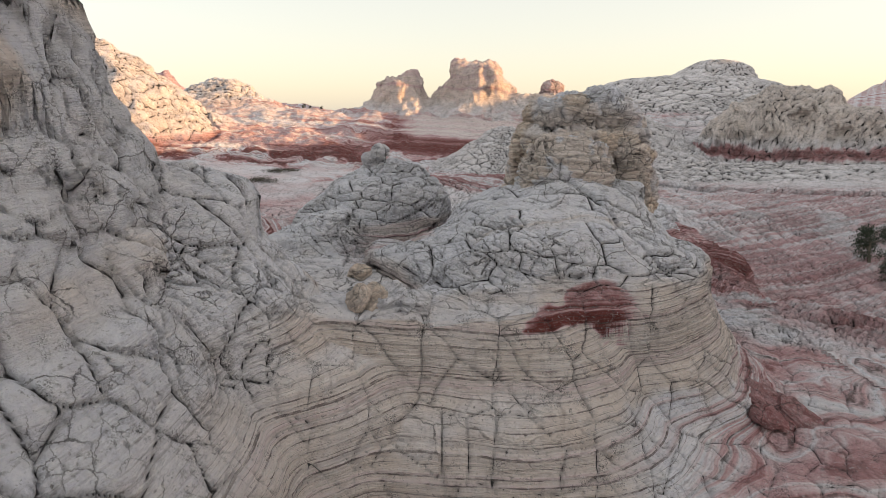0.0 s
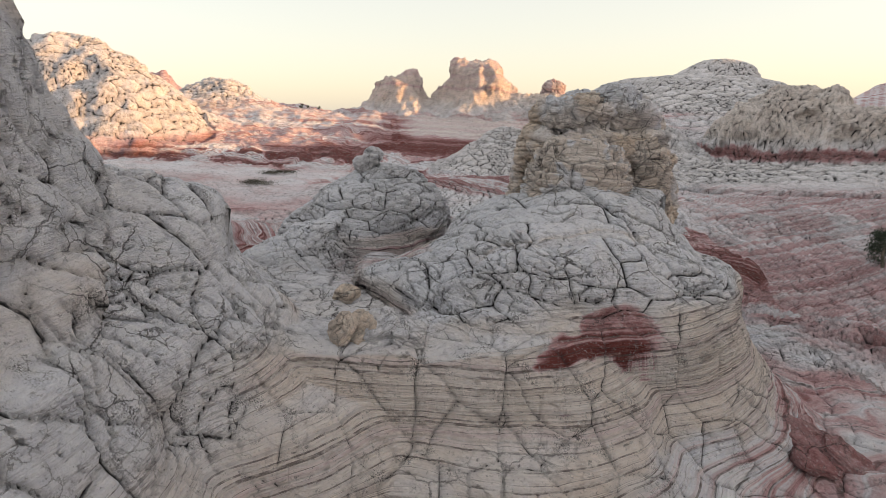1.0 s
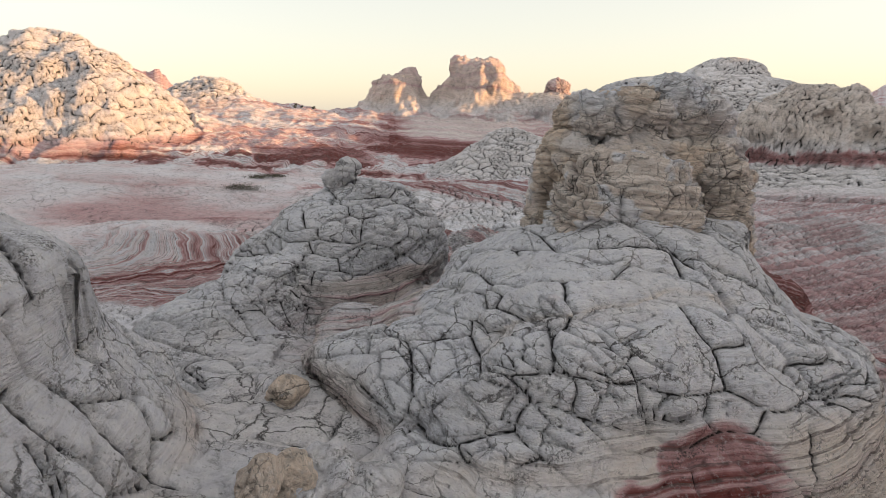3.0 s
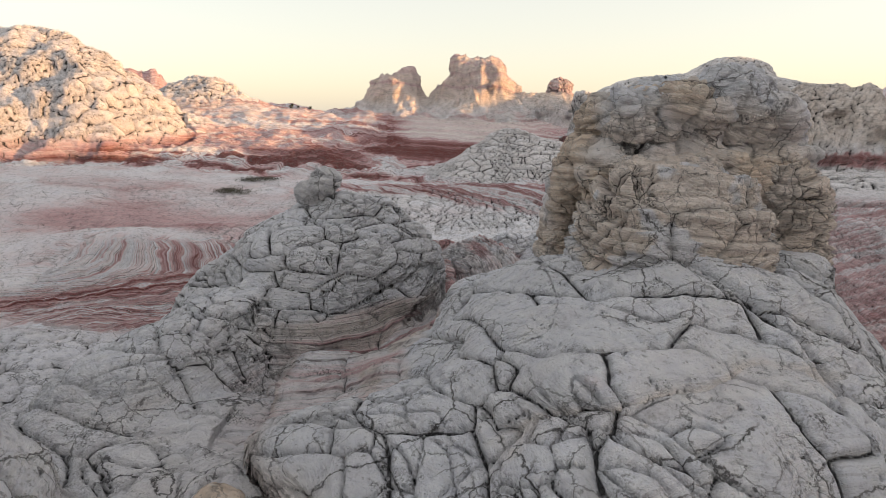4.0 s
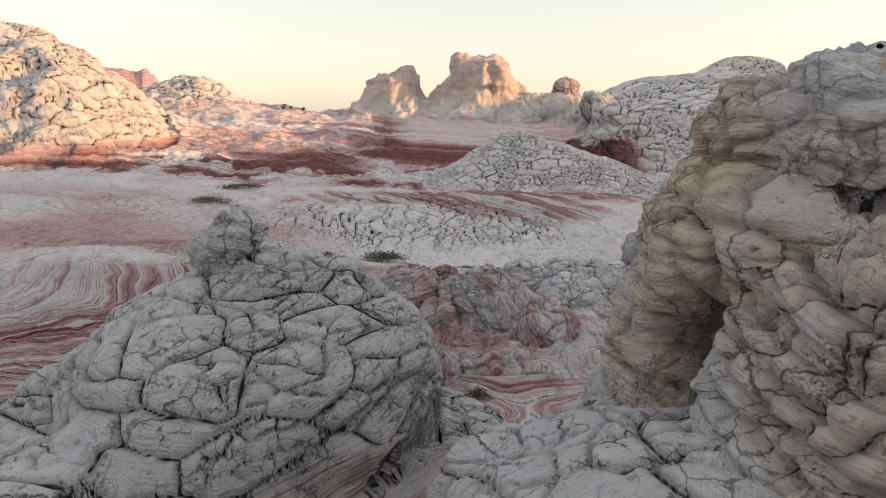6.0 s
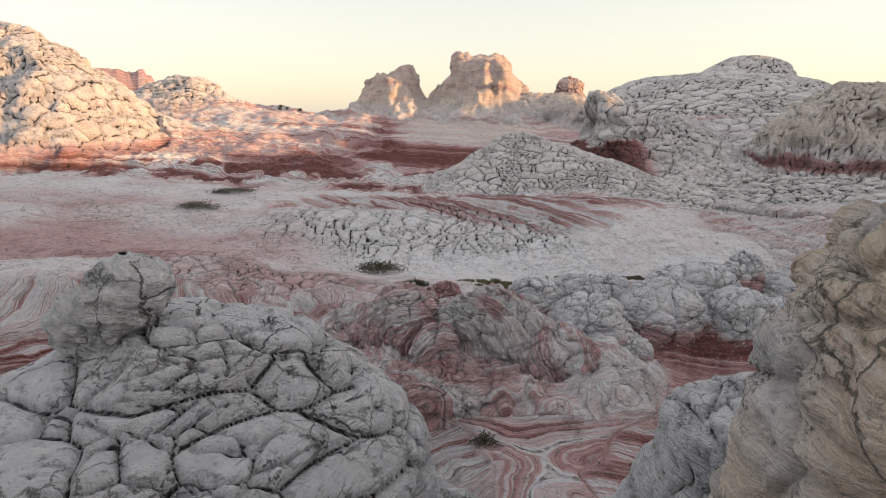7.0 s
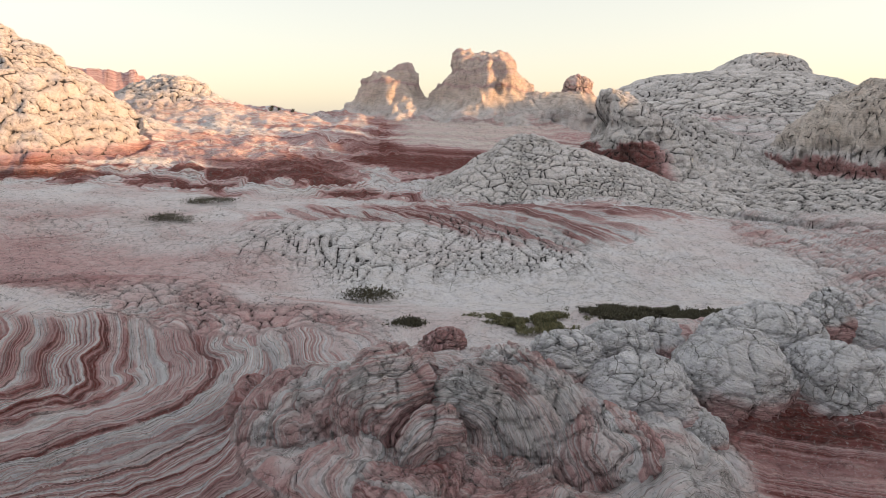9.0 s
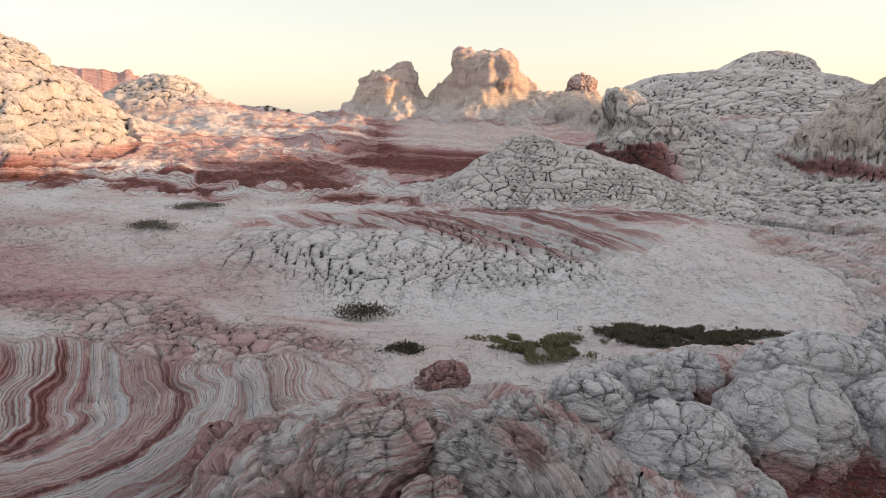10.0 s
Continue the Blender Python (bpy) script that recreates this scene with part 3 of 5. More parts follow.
def surface(x, y):
    """Height of everything, and which formation lies on top (0: bare ground)."""
    z, top, best = land(x, y), np.zeros(x.shape, np.int16), land(x, y) + 0.15
    for k, key in enumerate(FORM_NAMES):
        f = FORMS[key]
        h = f.height(x, y)
        top = np.where(h > best, k + 1, top)
        best = np.maximum(best, h)
        e = np.clip(0.5 + 0.5 * (h - z) / f.soft, 0, 1)
        z = z * (1 - e) + h * e + f.soft * e * (1 - e)
    z = z - bump2(x, y, -0.9, 15.8, 1.3, 1.3, 0.8) - bump2(x, y, -0.4, 17.5, 1.0, 0.8, 0.8)
    z = z + bump2(x, y, 0.5, 12.0, 0.8, 0.6, 0.35) + bump2(x, y, 1.6, 12.3, 0.6, 0.6, 0.2)
    edge = brow(x)
    z = z - 0.11 * ramp(edge + 0.08, edge - 0.12, y) * np.exp(-((edge - y) / 0.45) ** 2) * ramp(0.3, 0.9, x) * ramp(4.6, 3.9, x)
    return z, top, best - land(x, y)


def only(mask, fn, P, *rest):
    """Works fn out where the mask is above nought; nought elsewhere."""
    sel = mask > 0.01
    out = None
    if sel.any():
        got = fn(P[sel], *rest)
        out = [np.zeros(mask.shape, F) for _ in got]
        out[-1] += 9
        for o, g in zip(out, got):
            o[sel] = g
        return out
    return [np.zeros(mask.shape, F)] * 3 + [np.full(mask.shape, 9, F)]


def swell(P, cx, cy, cz, sx, sy, sz):
    return np.exp(-((P[..., 0] - cx) / sx) ** 2 - ((P[..., 1] - cy) / sy) ** 2 - ((P[..., 2] - cz) / sz) ** 2)


def finish(x, y, edge_fade):
    """The weathered surface over a grid: places, attributes and formation numbers."""
    x, y = x.astype(F), y.astype(F)
    z, top, rise = surface(x, y)
    risen = ramp(0.15, 0.9, rise)
    P = np.stack([x, y, z.astype(F)], -1)
    near = ramp(230, 150, y) * ramp(-20, 0, y) * edge_fade
    wx, wy = fbm(P, 4, 3, 11), fbm(P, 4, 3, 12)
    xn, yn = x + 1.1 * wx, y + 1.1 * wy
    front, mid = ramp(26.5, 25.0, y), ramp(25.0, 26.5, y) * ramp(72, 68, y)
    back = ramp(68, 72, y)
    is_far = np.isin(top, [FORM_NAMES.index(k) + 1 for k in FAR]) * np.where(top == num("net_dome"), ramp(0.1, 0.5, rise), ramp(0.15, 2.0, rise))
    is_crop = (top == num("outcrop")) * risen
    is_step = (top == num("step")) * risen
    apart = ramp(0.0, 0.5, np.abs(FORMS["outcrop"].height(x, y) - FORMS["step"].height(x, y)))

    def on(key):
        return top == num(key)
    n = normals(P, False)
    n = np.where(n[..., 2:] < 0, -n, n)
    # lumps
    lump = front * (0.17 * (0.35 + 0.65 * ramp(7.9, 8.5, z)) * fbm(P, 1.6, 3, 3, 0.45) - 0.13 * (np.abs(vnoise(P, 1.1, 13)) - 0.3) * ramp(7.6, 8.6, z)) + mid * 0.16 * fbm(P, 3.5, 4, 4, 0.5) + back * (0.35 + 0.35 * is_far) * fbm(P, 4.5, 4, 5, 0.5)
    lump = lump + back * (on("red_butte") | on("knoll")) * (0.9 * fbm(P, 3.5, 3, 15) - 0.6 * np.abs(vnoise(P, 2.6, 16)))
    lump = lump + on("wall") * (0.25 * fbm(P, 1.5, 3, 22) - 0.2 * np.abs(vnoise(P, 1.2, 23)) + 0.12 * layers((z + 0.15 * x - 0.1 * y) / 0.8, 24)) * ramp(8.6, 9.6, z)
    lump = lump + on("sunny_hill") * (0.8 * fbm(P, 5, 3, 20) - 0.9 * np.abs(vnoise(P, 4.5, 21)))
    lump = np.where(on("net_dome") | on("great_dome") | on("apron"), 0.3 * lump, lump)
    lump = lump + np.maximum(is_crop, is_step) * (0.34 * fbm(P, 1.7, 3, 6) - 0.3 * np.abs(vnoise(P, 1.4, 8)) + 0.1) + (1 - near) * 0.4 * fbm(P, 60, 3, 7)
    P = P + n * lump[..., None]
    n = normals(P, False)
    n = np.where(n[..., 2:] < 0, -n, n)
    zz = P[..., 2]
    # where each kind of surface lies on the open ground
    open_g = (1 - front) * (1 - is_crop) * (1 - is_step) * (1 - is_far)
    swirl = open_g * np.maximum(zone(xn, yn, -11, 35, 9.5, 8.5, 0, 0.25), zone(xn, yn, -6, 29, 7, 5))
    floor = np.maximum(open_g * zone(xn, yn, 6, 29.5, 10, 5) * (1 - swirl), front * zone(xn, yn, 11, 17, 4, 7))
    pave = open_g * np.maximum(zone(xn, yn, -12, 46, 10.5, 2.4, -24), 0.45 * zone(xn, yn, -24, 60, 10, 3.5, 0)) * (1 - swirl)
    fans = open_g * np.maximum(zone(xn, yn, -2, 57.5, 11.5, 6), 0.3 * zone(xn, yn, 16, 52, 14, 5.5))
    ledge = open_g * np.maximum(zone(xn, yn, 4, 65.5, 15, 4.5, 6), zone(xn, yn, 5, 60.5, 7, 3, -10))
    slope = ramp(0, 4, xn - np.interp(y, (38, 48), (9.5, 19))) * ramp(92, 84, yn) * ramp(14, 20, yn) * (1 - is_crop) * (1 - is_step) * (1 - is_far)
    bare = open_g * np.maximum(zone(xn, yn, -18, 52, 11, 5), zone(xn, yn, 3, 48, 9, 2.5))
    # beds
    s_plain = 1.0 * zz + 0.06 * xn + 0.03 * yn + (0.3 - 0.2 * zone(xn, yn, 9, 31, 6, 5)) * wx
    s_swirl = 0.75 * (x + 0.24 * np.maximum(38.5 - y, 0) ** 1.55 + 0.10 * np.maximum(y - 40, 0) ** 1.8 + 0.9 * np.sin(y * 0.5 + 0.1 * x + 0.6 * wx)) + 0.3 * wy + 0.05 * fbm(P, 0.8, 2, 65)
    s_side = 0.55 * zz + 0.42 * y - 0.22 * x + 0.12 * wx + 0.08 * wy
    s_diag = 0.8 * x + 0.6 * y + 0.25 * wx
    w1 = fbm(P, 1.3, 3, 61)
    w2 = fbm(P, 3.0, 2, 64)
    s_fold = 0.75 * zz + 0.45 * np.sin(0.9 * x + 0.6 * y + 1.2 * w2) + 0.35 * x - 0.25 * y + 0.9 * w2 + 0.15 * w1
    s_near = zz + 0.06 * x - 0.10 * y + 0.03 * w1 + 0.10 * np.sin(x * 0.45)
    strat = np.where(swirl > 0.5, s_swirl, s_plain)
    straight = np.maximum(open_g, is_step) * zone(xn + 0.6 * wx, yn, 12, 29.5, 7.5, 6.5, 0, 0.2) * ramp(35.2, 34.2, y)
    s_foot = 0.45 * (y + 0.32 * x) + 0.55 * zz + 0.05 * wx + 0.04 * w1
    strat = np.where(straight > 0.5, s_foot, strat)
    strat = np.where(ledge > 0.5, s_diag, strat)
    strat = np.where(slope > 0.5, s_side, strat)
    strat = np.where(is_crop > 0.5, s_fold, strat)
    s_bowl = 0.8 * zz - 0.5 * np.hypot(x + 2.2, y - 19.8) + 0.08 * w1
    in_bowl = np.exp(-((x + 0.5) / 2.2) ** 6 - ((y - 17.0) / 3.0) ** 6)
    s_near = np.where(in_bowl > 0.5, s_bowl, s_near)
    strat = np.where((front > 0.5) & (x < 10.5), s_near, strat)
    bowl = front * np.exp(-((x + 0.5) / 2.1) ** 4 - ((y - 17.0) / 2.8) ** 4) * ramp(8.85, 8.65, zz + 0.12 * w1) * ramp(1.3, 0.9, x - 0.25 * (y - 16))
    skirt = front * ramp(8.75, 8.2, zz + 0.25 * fbm(P, 1.1, 2, 62)) * ramp(-4.2, -2.4, x + 0.5 * w1) * ramp(16.5, 15, y)
    skirt = np.maximum(skirt, bowl)
    # joints
    long = np.stack([x * 0.80 - y * 0.60 + 0.25 * wx, x * 0.60 + y * 0.80, zz + 0.25 * x], -1).astype(F)
    is_dome = (on("dome") | on("arm")) * ramp(8.3, 8.8, zz + 0.15 * w1)
    fm = front * near * (1 - 0.999 * ramp(0.5, 0.7, skirt))
    c1, r1, t1, e1 = only(fm * (1 - ramp(0.6, 0.9, is_dome)), cracked, long, 1.3, (0.65, 1.5, 1.7), 71, 0.05, 0.5, 0.5)
    cd, rd, td, ed = only(fm * ramp(0.1, 0.4, is_dome), cracked, P, 0.68, (0.7, 0.8, 1.9), 79, 0.05, 0.16, 0.3)
    cs, rs, ts, es = only(skirt * (1 - bowl) * near, cracked, P, 1.5, (1.7, 1.7, 0.38), 76, 0.04, 0.12, 0.0)
    rough = np.maximum(is_crop, is_step)
    m2 = np.clip(pave + 0.3 * rough + 0.45 * bare * ramp(0, -8, x), 0, 1) * near
    c2, r2, t2, e2 = only(m2, cracked, P, 0.95, (1, 1, 1), 72, 0.13)
    m3 = np.maximum(fans, 0) * near
    c3, r3, t3, e3 = only(m3, cracked, P, 1.2, (1.2, 0.34, 0.3), 73, 0.09, 0.45, 0.6)
    m4 = slope * near * (1 - ledge)
    Q = np.stack([x * 0.8 + y * 0.6, -x * 0.6 + y * 0.8, zz], -1)
    c4, r4, t4, e4 = only(m4, cracked, Q, 1.7, (1.7, 0.75, 0.8), 74, 0.10)
    rugged = (on("peak") | on("hump") | on("saddle") | on("mesa")) * ramp(0.15, 2.0, rise)
    smooth = on("apron") * 1.0 + back * open_g * zone(xn, yn, -2, 98, 26, 9)
    m5 = np.clip(is_far * back + 0.4 * back * (1 - is_far), 0, 1) * near * (1 - np.clip(smooth, 0, 1))
    big = np.where(on("great_dome") | on("sunny_hill") | on("low_hill"), 2.7, np.where(on("net_dome"), 1.25, 1.9))
    c5, r5, t5, e5 = only(m5, cracked, P / big[..., None].astype(F), 1.0, (0.72, 0.9, 1.6), 75, 0.11)
    d1, dd, ds, d2, d3, d4, d5 = (across(e, P, False) for e in (e1, ed, es, e2, e3, e4, e5 * big.astype(F)))
    groove = np.clip(c1 * front * (1 - skirt) + cd * is_dome + 0.45 * cs * skirt + c2 * m2 + c3 * m3 + c4 * m4 + c5 * m5, 0, 1)
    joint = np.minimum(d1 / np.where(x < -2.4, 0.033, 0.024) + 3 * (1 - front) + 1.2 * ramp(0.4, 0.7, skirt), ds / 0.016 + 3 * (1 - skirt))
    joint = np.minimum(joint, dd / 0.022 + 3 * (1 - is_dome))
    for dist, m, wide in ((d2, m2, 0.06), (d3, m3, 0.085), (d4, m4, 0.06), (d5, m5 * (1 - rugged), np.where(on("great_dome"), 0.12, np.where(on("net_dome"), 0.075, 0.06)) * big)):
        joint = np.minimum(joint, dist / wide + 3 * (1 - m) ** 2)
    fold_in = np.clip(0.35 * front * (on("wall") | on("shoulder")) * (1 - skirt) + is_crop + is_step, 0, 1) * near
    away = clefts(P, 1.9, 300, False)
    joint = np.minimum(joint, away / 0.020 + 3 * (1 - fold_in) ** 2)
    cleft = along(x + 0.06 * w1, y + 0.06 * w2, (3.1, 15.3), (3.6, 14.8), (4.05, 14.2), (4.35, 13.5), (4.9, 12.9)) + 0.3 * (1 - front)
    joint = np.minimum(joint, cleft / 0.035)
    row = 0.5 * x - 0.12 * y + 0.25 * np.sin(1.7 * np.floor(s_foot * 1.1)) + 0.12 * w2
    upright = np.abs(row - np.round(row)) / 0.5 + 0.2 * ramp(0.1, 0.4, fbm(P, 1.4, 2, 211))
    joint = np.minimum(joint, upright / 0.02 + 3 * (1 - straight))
    tone = t1 * front + td * is_dome + t2 * m2 + t3 * m3 + t4 * m4 + t5 * m5
    d = front * ((1 - skirt) * ((1 - is_dome) * (plates(d1, 0.6, 0.045, 0.05, 0.036) * np.where(x < -2.4, 1.3, 1.0) + 0.03 * (t1 - 0.5)) + is_dome * (plates(dd, 0.5, 0.05, 0.05, 0.036) + 0.03 * (td - 0.5))) + skirt * (plates(ds, 0.8, 0.03, 0.035, 0.035) + 0.02 * (ts - 0.5)))
    d = d + m2 * (plates(d2, 0.9, 0.11, 0.1, 0.07) + 0.04 * t2) + m3 * plates(d3, 0.8, 0.08, 0.08, 0.08) + m4 * (plates(d4, 1.5, 0.2, 0.14, 0.1) + 0.10 * t4 + 0.06 * fbm(P, 1.6, 3, 58)) + m5 * (1 - 0.8 * rugged) * (big * plates(d5 / big, 1.0, 0.1, 0.07, 0.07) * np.where(on("sunny_hill"), 0.6, 1.0) + 0.08 * (t5 - 0.5))
    d = d - 0.14 * np.exp(-(cleft / 0.06) ** 2)
    d = d - fold_in * 0.09 * np.exp(-(away / 0.055) ** 2)
    d = d + skirt * (0.045 + 0.02 * bowl) * (layers(s_near / 0.19, 8) + 0.5 * layers(s_near / 0.075, 9))
    d = d + front * (1 - skirt) * 0.022 * layers(s_near / 0.22, 10) * ramp(-0.1, 0.3, fbm(P, 2, 2, 63))
    d = d + 0.12 * swirl * (layers(s_swirl * 2.6, 5) + 0.6 * layers(s_swirl * 7, 6) + 0.7 * vnoise(P, 0.45, 18))
    d = d + slope * near * (0.10 * layers(s_side * 1.7, 35) + 0.05 * layers(s_side * 5, 36))
    d = d + 0.06 * (1 - straight) * floor * (layers(s_plain * 4, 8) + 0.5 * layers(s_plain * 11, 8)) + straight * (0.05 * layers(s_foot * 3, 8) + 0.03 * layers(s_foot * 9, 8) - 0.06 * np.exp(-(upright / 0.05) ** 2))
    d = d + ledge * (0.17 * layers(s_diag * 1.3, 7) + 0.06 * layers(s_diag * 4, 17) + 0.09 * fbm(P, 1.0, 3, 50))
    d = d + back * (1 - is_far) * (0.16 * layers(s_plain * 1.6, 9) + 0.10 * layers(s_plain * 4.5, 29) + 0.26 * fbm(P, 2.2, 4, 51, 0.6) - 0.2 * np.abs(vnoise(P, 1.3, 57)))
    flute = np.stack([P[..., 0], P[..., 1], zz * 0.35], -1).astype(F)
    d = d + is_far * back * 0.10 * layers(s_plain * 1.3, 19) + np.maximum(rugged, 0.7 * on("red_butte") * ramp(0.15, 2.0, rise)) * (0.3 * fbm(flute, 0.9, 3, 59) + 0.6 * fbm(flute, 2.6, 4, 54, 0.55) - 0.4 * np.abs(vnoise(flute, 1.8, 55)) + 0.22 * layers(s_plain * 0.9, 56))
    d = d + apart * is_crop * 0.045 * (layers(s_fold * 4.5, 11) + 0.7 * layers(s_fold * 12, 12)) + apart * is_step * 0.04 * (layers(s_plain * 5, 13) + 0.6 * layers(s_plain * 14, 14))
    d = d + (1 - np.clip(bare + 0.8 * pave + 0.8 * fans, 0, 1)) * ((front * 0.010 + mid * 0.02 + back * 0.05) * fbm(P, 0.3, 3, 52, 0.6) + wrinkle(P, strat, 53, 1.0) * (front * (0.016 - 0.006 * skirt) + mid * 0.03 + back * 0.04))
    P = P + n * (near * d)[..., None].astype(F)
    # hollow under the dome's right front
    out = np.stack([x + 2.2, y - 20.4, x * 0], -1).astype(F)
    out = out / np.maximum(np.linalg.norm(out, axis=-1, keepdims=True), 0.3)
    sector = ramp(-0.4, 0.1, out[..., 0] + 0.1 * w1) * ramp(0.1, -0.25, out[..., 1]) * ramp(4.2, 3.7, np.hypot(x + 2.2, y - 20.4)) * front * ramp(1.2, 0.8, x)
    P = P - out * (0.22 * np.exp(-((zz - 8.3) / 0.36) ** 2) * sector)[..., None].astype(F)
    # iron, ochre, visible bedding
    zr = zz + 0.25 * fbm(P, 0.7, 3, 94)
    drip = fbm(np.stack([x * 0.5, y * 0.5, zz * 1.8], -1).astype(F), 0.45, 3, 98)
    stain = ramp(8.36, 8.2, zr - 0.2 * (x - 2.6)) * ramp(7.5, 7.9, zr + 0.45 * drip) * ramp(1.6, 2.0, x + 0.35 * drip) * ramp(4.2, 3.6, x + 0.3 * w1 + 0.4 * drip) * ramp(15.5, 14.5, y) * (0.7 + 0.35 * layers(s_near / 0.2, 8))
    red = front * (0.95 * stain + 0.16 * bowl + (0.13 + 0.16 * fbm(P, 1.2, 3, 96) + 0.13 * layers(s_near / 0.45, 97)) * ramp(6.9, 6.0, zr) * ramp(4, 6, x) + 0.06 * ramp(6.9, 6.0, zr))
    red = red + open_g * (0.13 + 0.06 * wx + 0.16 * swirl + 0.22 * floor + 0.20 * bare * ramp(2, -8, x) + 0.16 * pave)
    wb = 2.2 * fbm(P, 5, 3, 66)
    red = red + open_g * (0.55 * zone(xn + wb, yn + wb, -15, 79, 8, 6, 0, 0.45) + 0.75 * zone(xn + wb, yn, -1, 92, 9, 4, 0, 0.4) + 0.65 * zone(xn, yn + wb, 19, 86, 9, 3, 0, 0.4) + 0.6 * zone(xn + wb, yn + 0.6 * wb, -24, 76, 22, 3.2, 0, 0.3)) * (0.65 + 0.45 * layers(s_plain * 2.3, 15))
    red = red + ledge * 0.45 * ramp(-0.1, 0.4, layers(s_diag * 1.3, 7) + 0.5 * fbm(P, 1.6, 3, 67)) + slope * (0.12 + 0.14 * ramp(42, 25, y)) * ramp(-0.3, 0.4, fbm(Q * np.array((1, 0.3, 1), F), 3.0, 3, 16)) + open_g * (0.12 * zone(xn, yn, 17, 36, 7, 9) + 0.1 * zone(xn, yn, 30, 40, 14, 12))
    red = red + back * (1 - is_far) * 0.2 * ramp(0.0, 0.4, layers(s_plain * 0.7, 13)) - 0.1 * zone(xn, yn, 4, 54, 14, 6)
    red = red + 0.14 * straight * ramp(26, 32, y) + 0.04 * straight + 0.2 * swirl * (ramp(0.0, 0.5, layers(s_swirl * 0.8 + 0.3 * w1, 212)) - 0.65)
    red = red + is_crop * (0.15 + 0.2 * ramp(-3.2, -4.6, x) + 0.14 * fbm(P, 1.5, 3, 204)) + is_step * (0.25 + 0.42 * ramp(5.2, 4.7, zz))
    red = red + 0.85 * on("knoll") * ramp(9.0, 8.4, zr + 0.9 * fbm(P, 2, 2, 69)) * ramp(4, -1, x - 22) + 0.65 * on("red_butte") * ramp(7.4, 6.9, zr + 0.5 * fbm(P, 3, 2, 68)) * ramp(5.2, 6.0, zr) + 0.4 * on("mesa") + 0.3 * on("sunny_hill") * ramp(10, 8.5, zr)
    # far butte: banded, with the crest's low-sun orange put into the red by height
    red = red + (on("peak") | on("hump") | on("saddle")) * (0.04 + 0.09 * ramp(0.0, 0.6, layers(s_plain * 0.9, 38)) + 0.1 * ramp(13.5, 16, zr + fbm(P, 2, 2, 205)) + 0.25 * ramp(-0.1, 0.4, fbm(P, 3, 3, 206)) * ramp(13, 11, zr))
    red = red + on("apron") * (0.12 + 0.35 * ramp(0.1, 0.5, layers(s_plain * 0.8, 37))) + open_g * back * zone(xn, yn, 2, 99, 22, 6) * 0.3
    wall_tan = on("wall") * 0.55 * ramp(-0.1, 0.35, fbm(P, 1.8, 2, 92)) * ramp(9.2, 10.2, zz)
    tan = front * (0.04 + 0.6 * skirt * (1 - 0.85 * ramp(6.7, 6.2, zr) * ramp(6.0, 5.6, zr - 0.5) * ramp(2.5, 4.0, x)) + wall_tan) + (1 - front) * 0.1 + is_far * 0.15
    tan = tan + (on("peak") | on("hump") | on("saddle")) * 0.6 * ramp(12, 15, zz) + on("red_butte") * 0.38 * ramp(7.5, 9, zz) + on("apron") * 0.3
    under = front * ramp(brow(x) + 0.02, brow(x) - 0.06, y) * ramp(brow(x) - 0.6, brow(x) - 0.4, y) * ramp(0.4, 1.0, x) * ramp(4.5, 3.9, x)
    tan = np.maximum(tan, 0.4 * under)
    red = red + 0.28 * front * np.exp(-((y - brow(x) - 0.12) / 0.09) ** 2) * ramp(1.0, 1.5, x) * ramp(3.2, 2.6, x) * ramp(-0.1, 0.3, w1)
    lines = np.clip(front * (0.12 + 0.7 * skirt) + open_g * (0.1 + 0.75 * swirl + 0.7 * floor + 0.6 * ledge + 0.22 * slope) + 0.5 * back * (1 - is_far) + 0.15 * is_far + 0.22 * on("apron") + 0.12 * rugged + apart * (0.45 * is_crop + 0.6 * is_step), 0, 1) * (1 - 0.1 * straight)
    steep = np.maximum(ramp(0.94, 0.78, n[..., 2]), ramp(3.2, 4.6, x) * ramp(7.6, 6.8, zz))
    lines = lines * (1 - front * (1 - steep) * (1 - bowl))
    tan = tan * (1 - 0.6 * front * (1 - steep))
    lines = lines * ramp(0.0, 0.12, np.abs(swirl - 0.5)) * ramp(0.0, 0.12, np.abs(straight - 0.5)) * ramp(0.0, 0.12, np.abs(ledge - 0.5)) * ramp(0.0, 0.12, np.abs(in_bowl - 0.5))
    return P, dict(strat=strat, groove=groove, tone=tone, joint=np.clip(joint, 0, 4), red=np.clip(red, 0, 1), tan=np.clip(tan, 0, 1), lines=lines), top


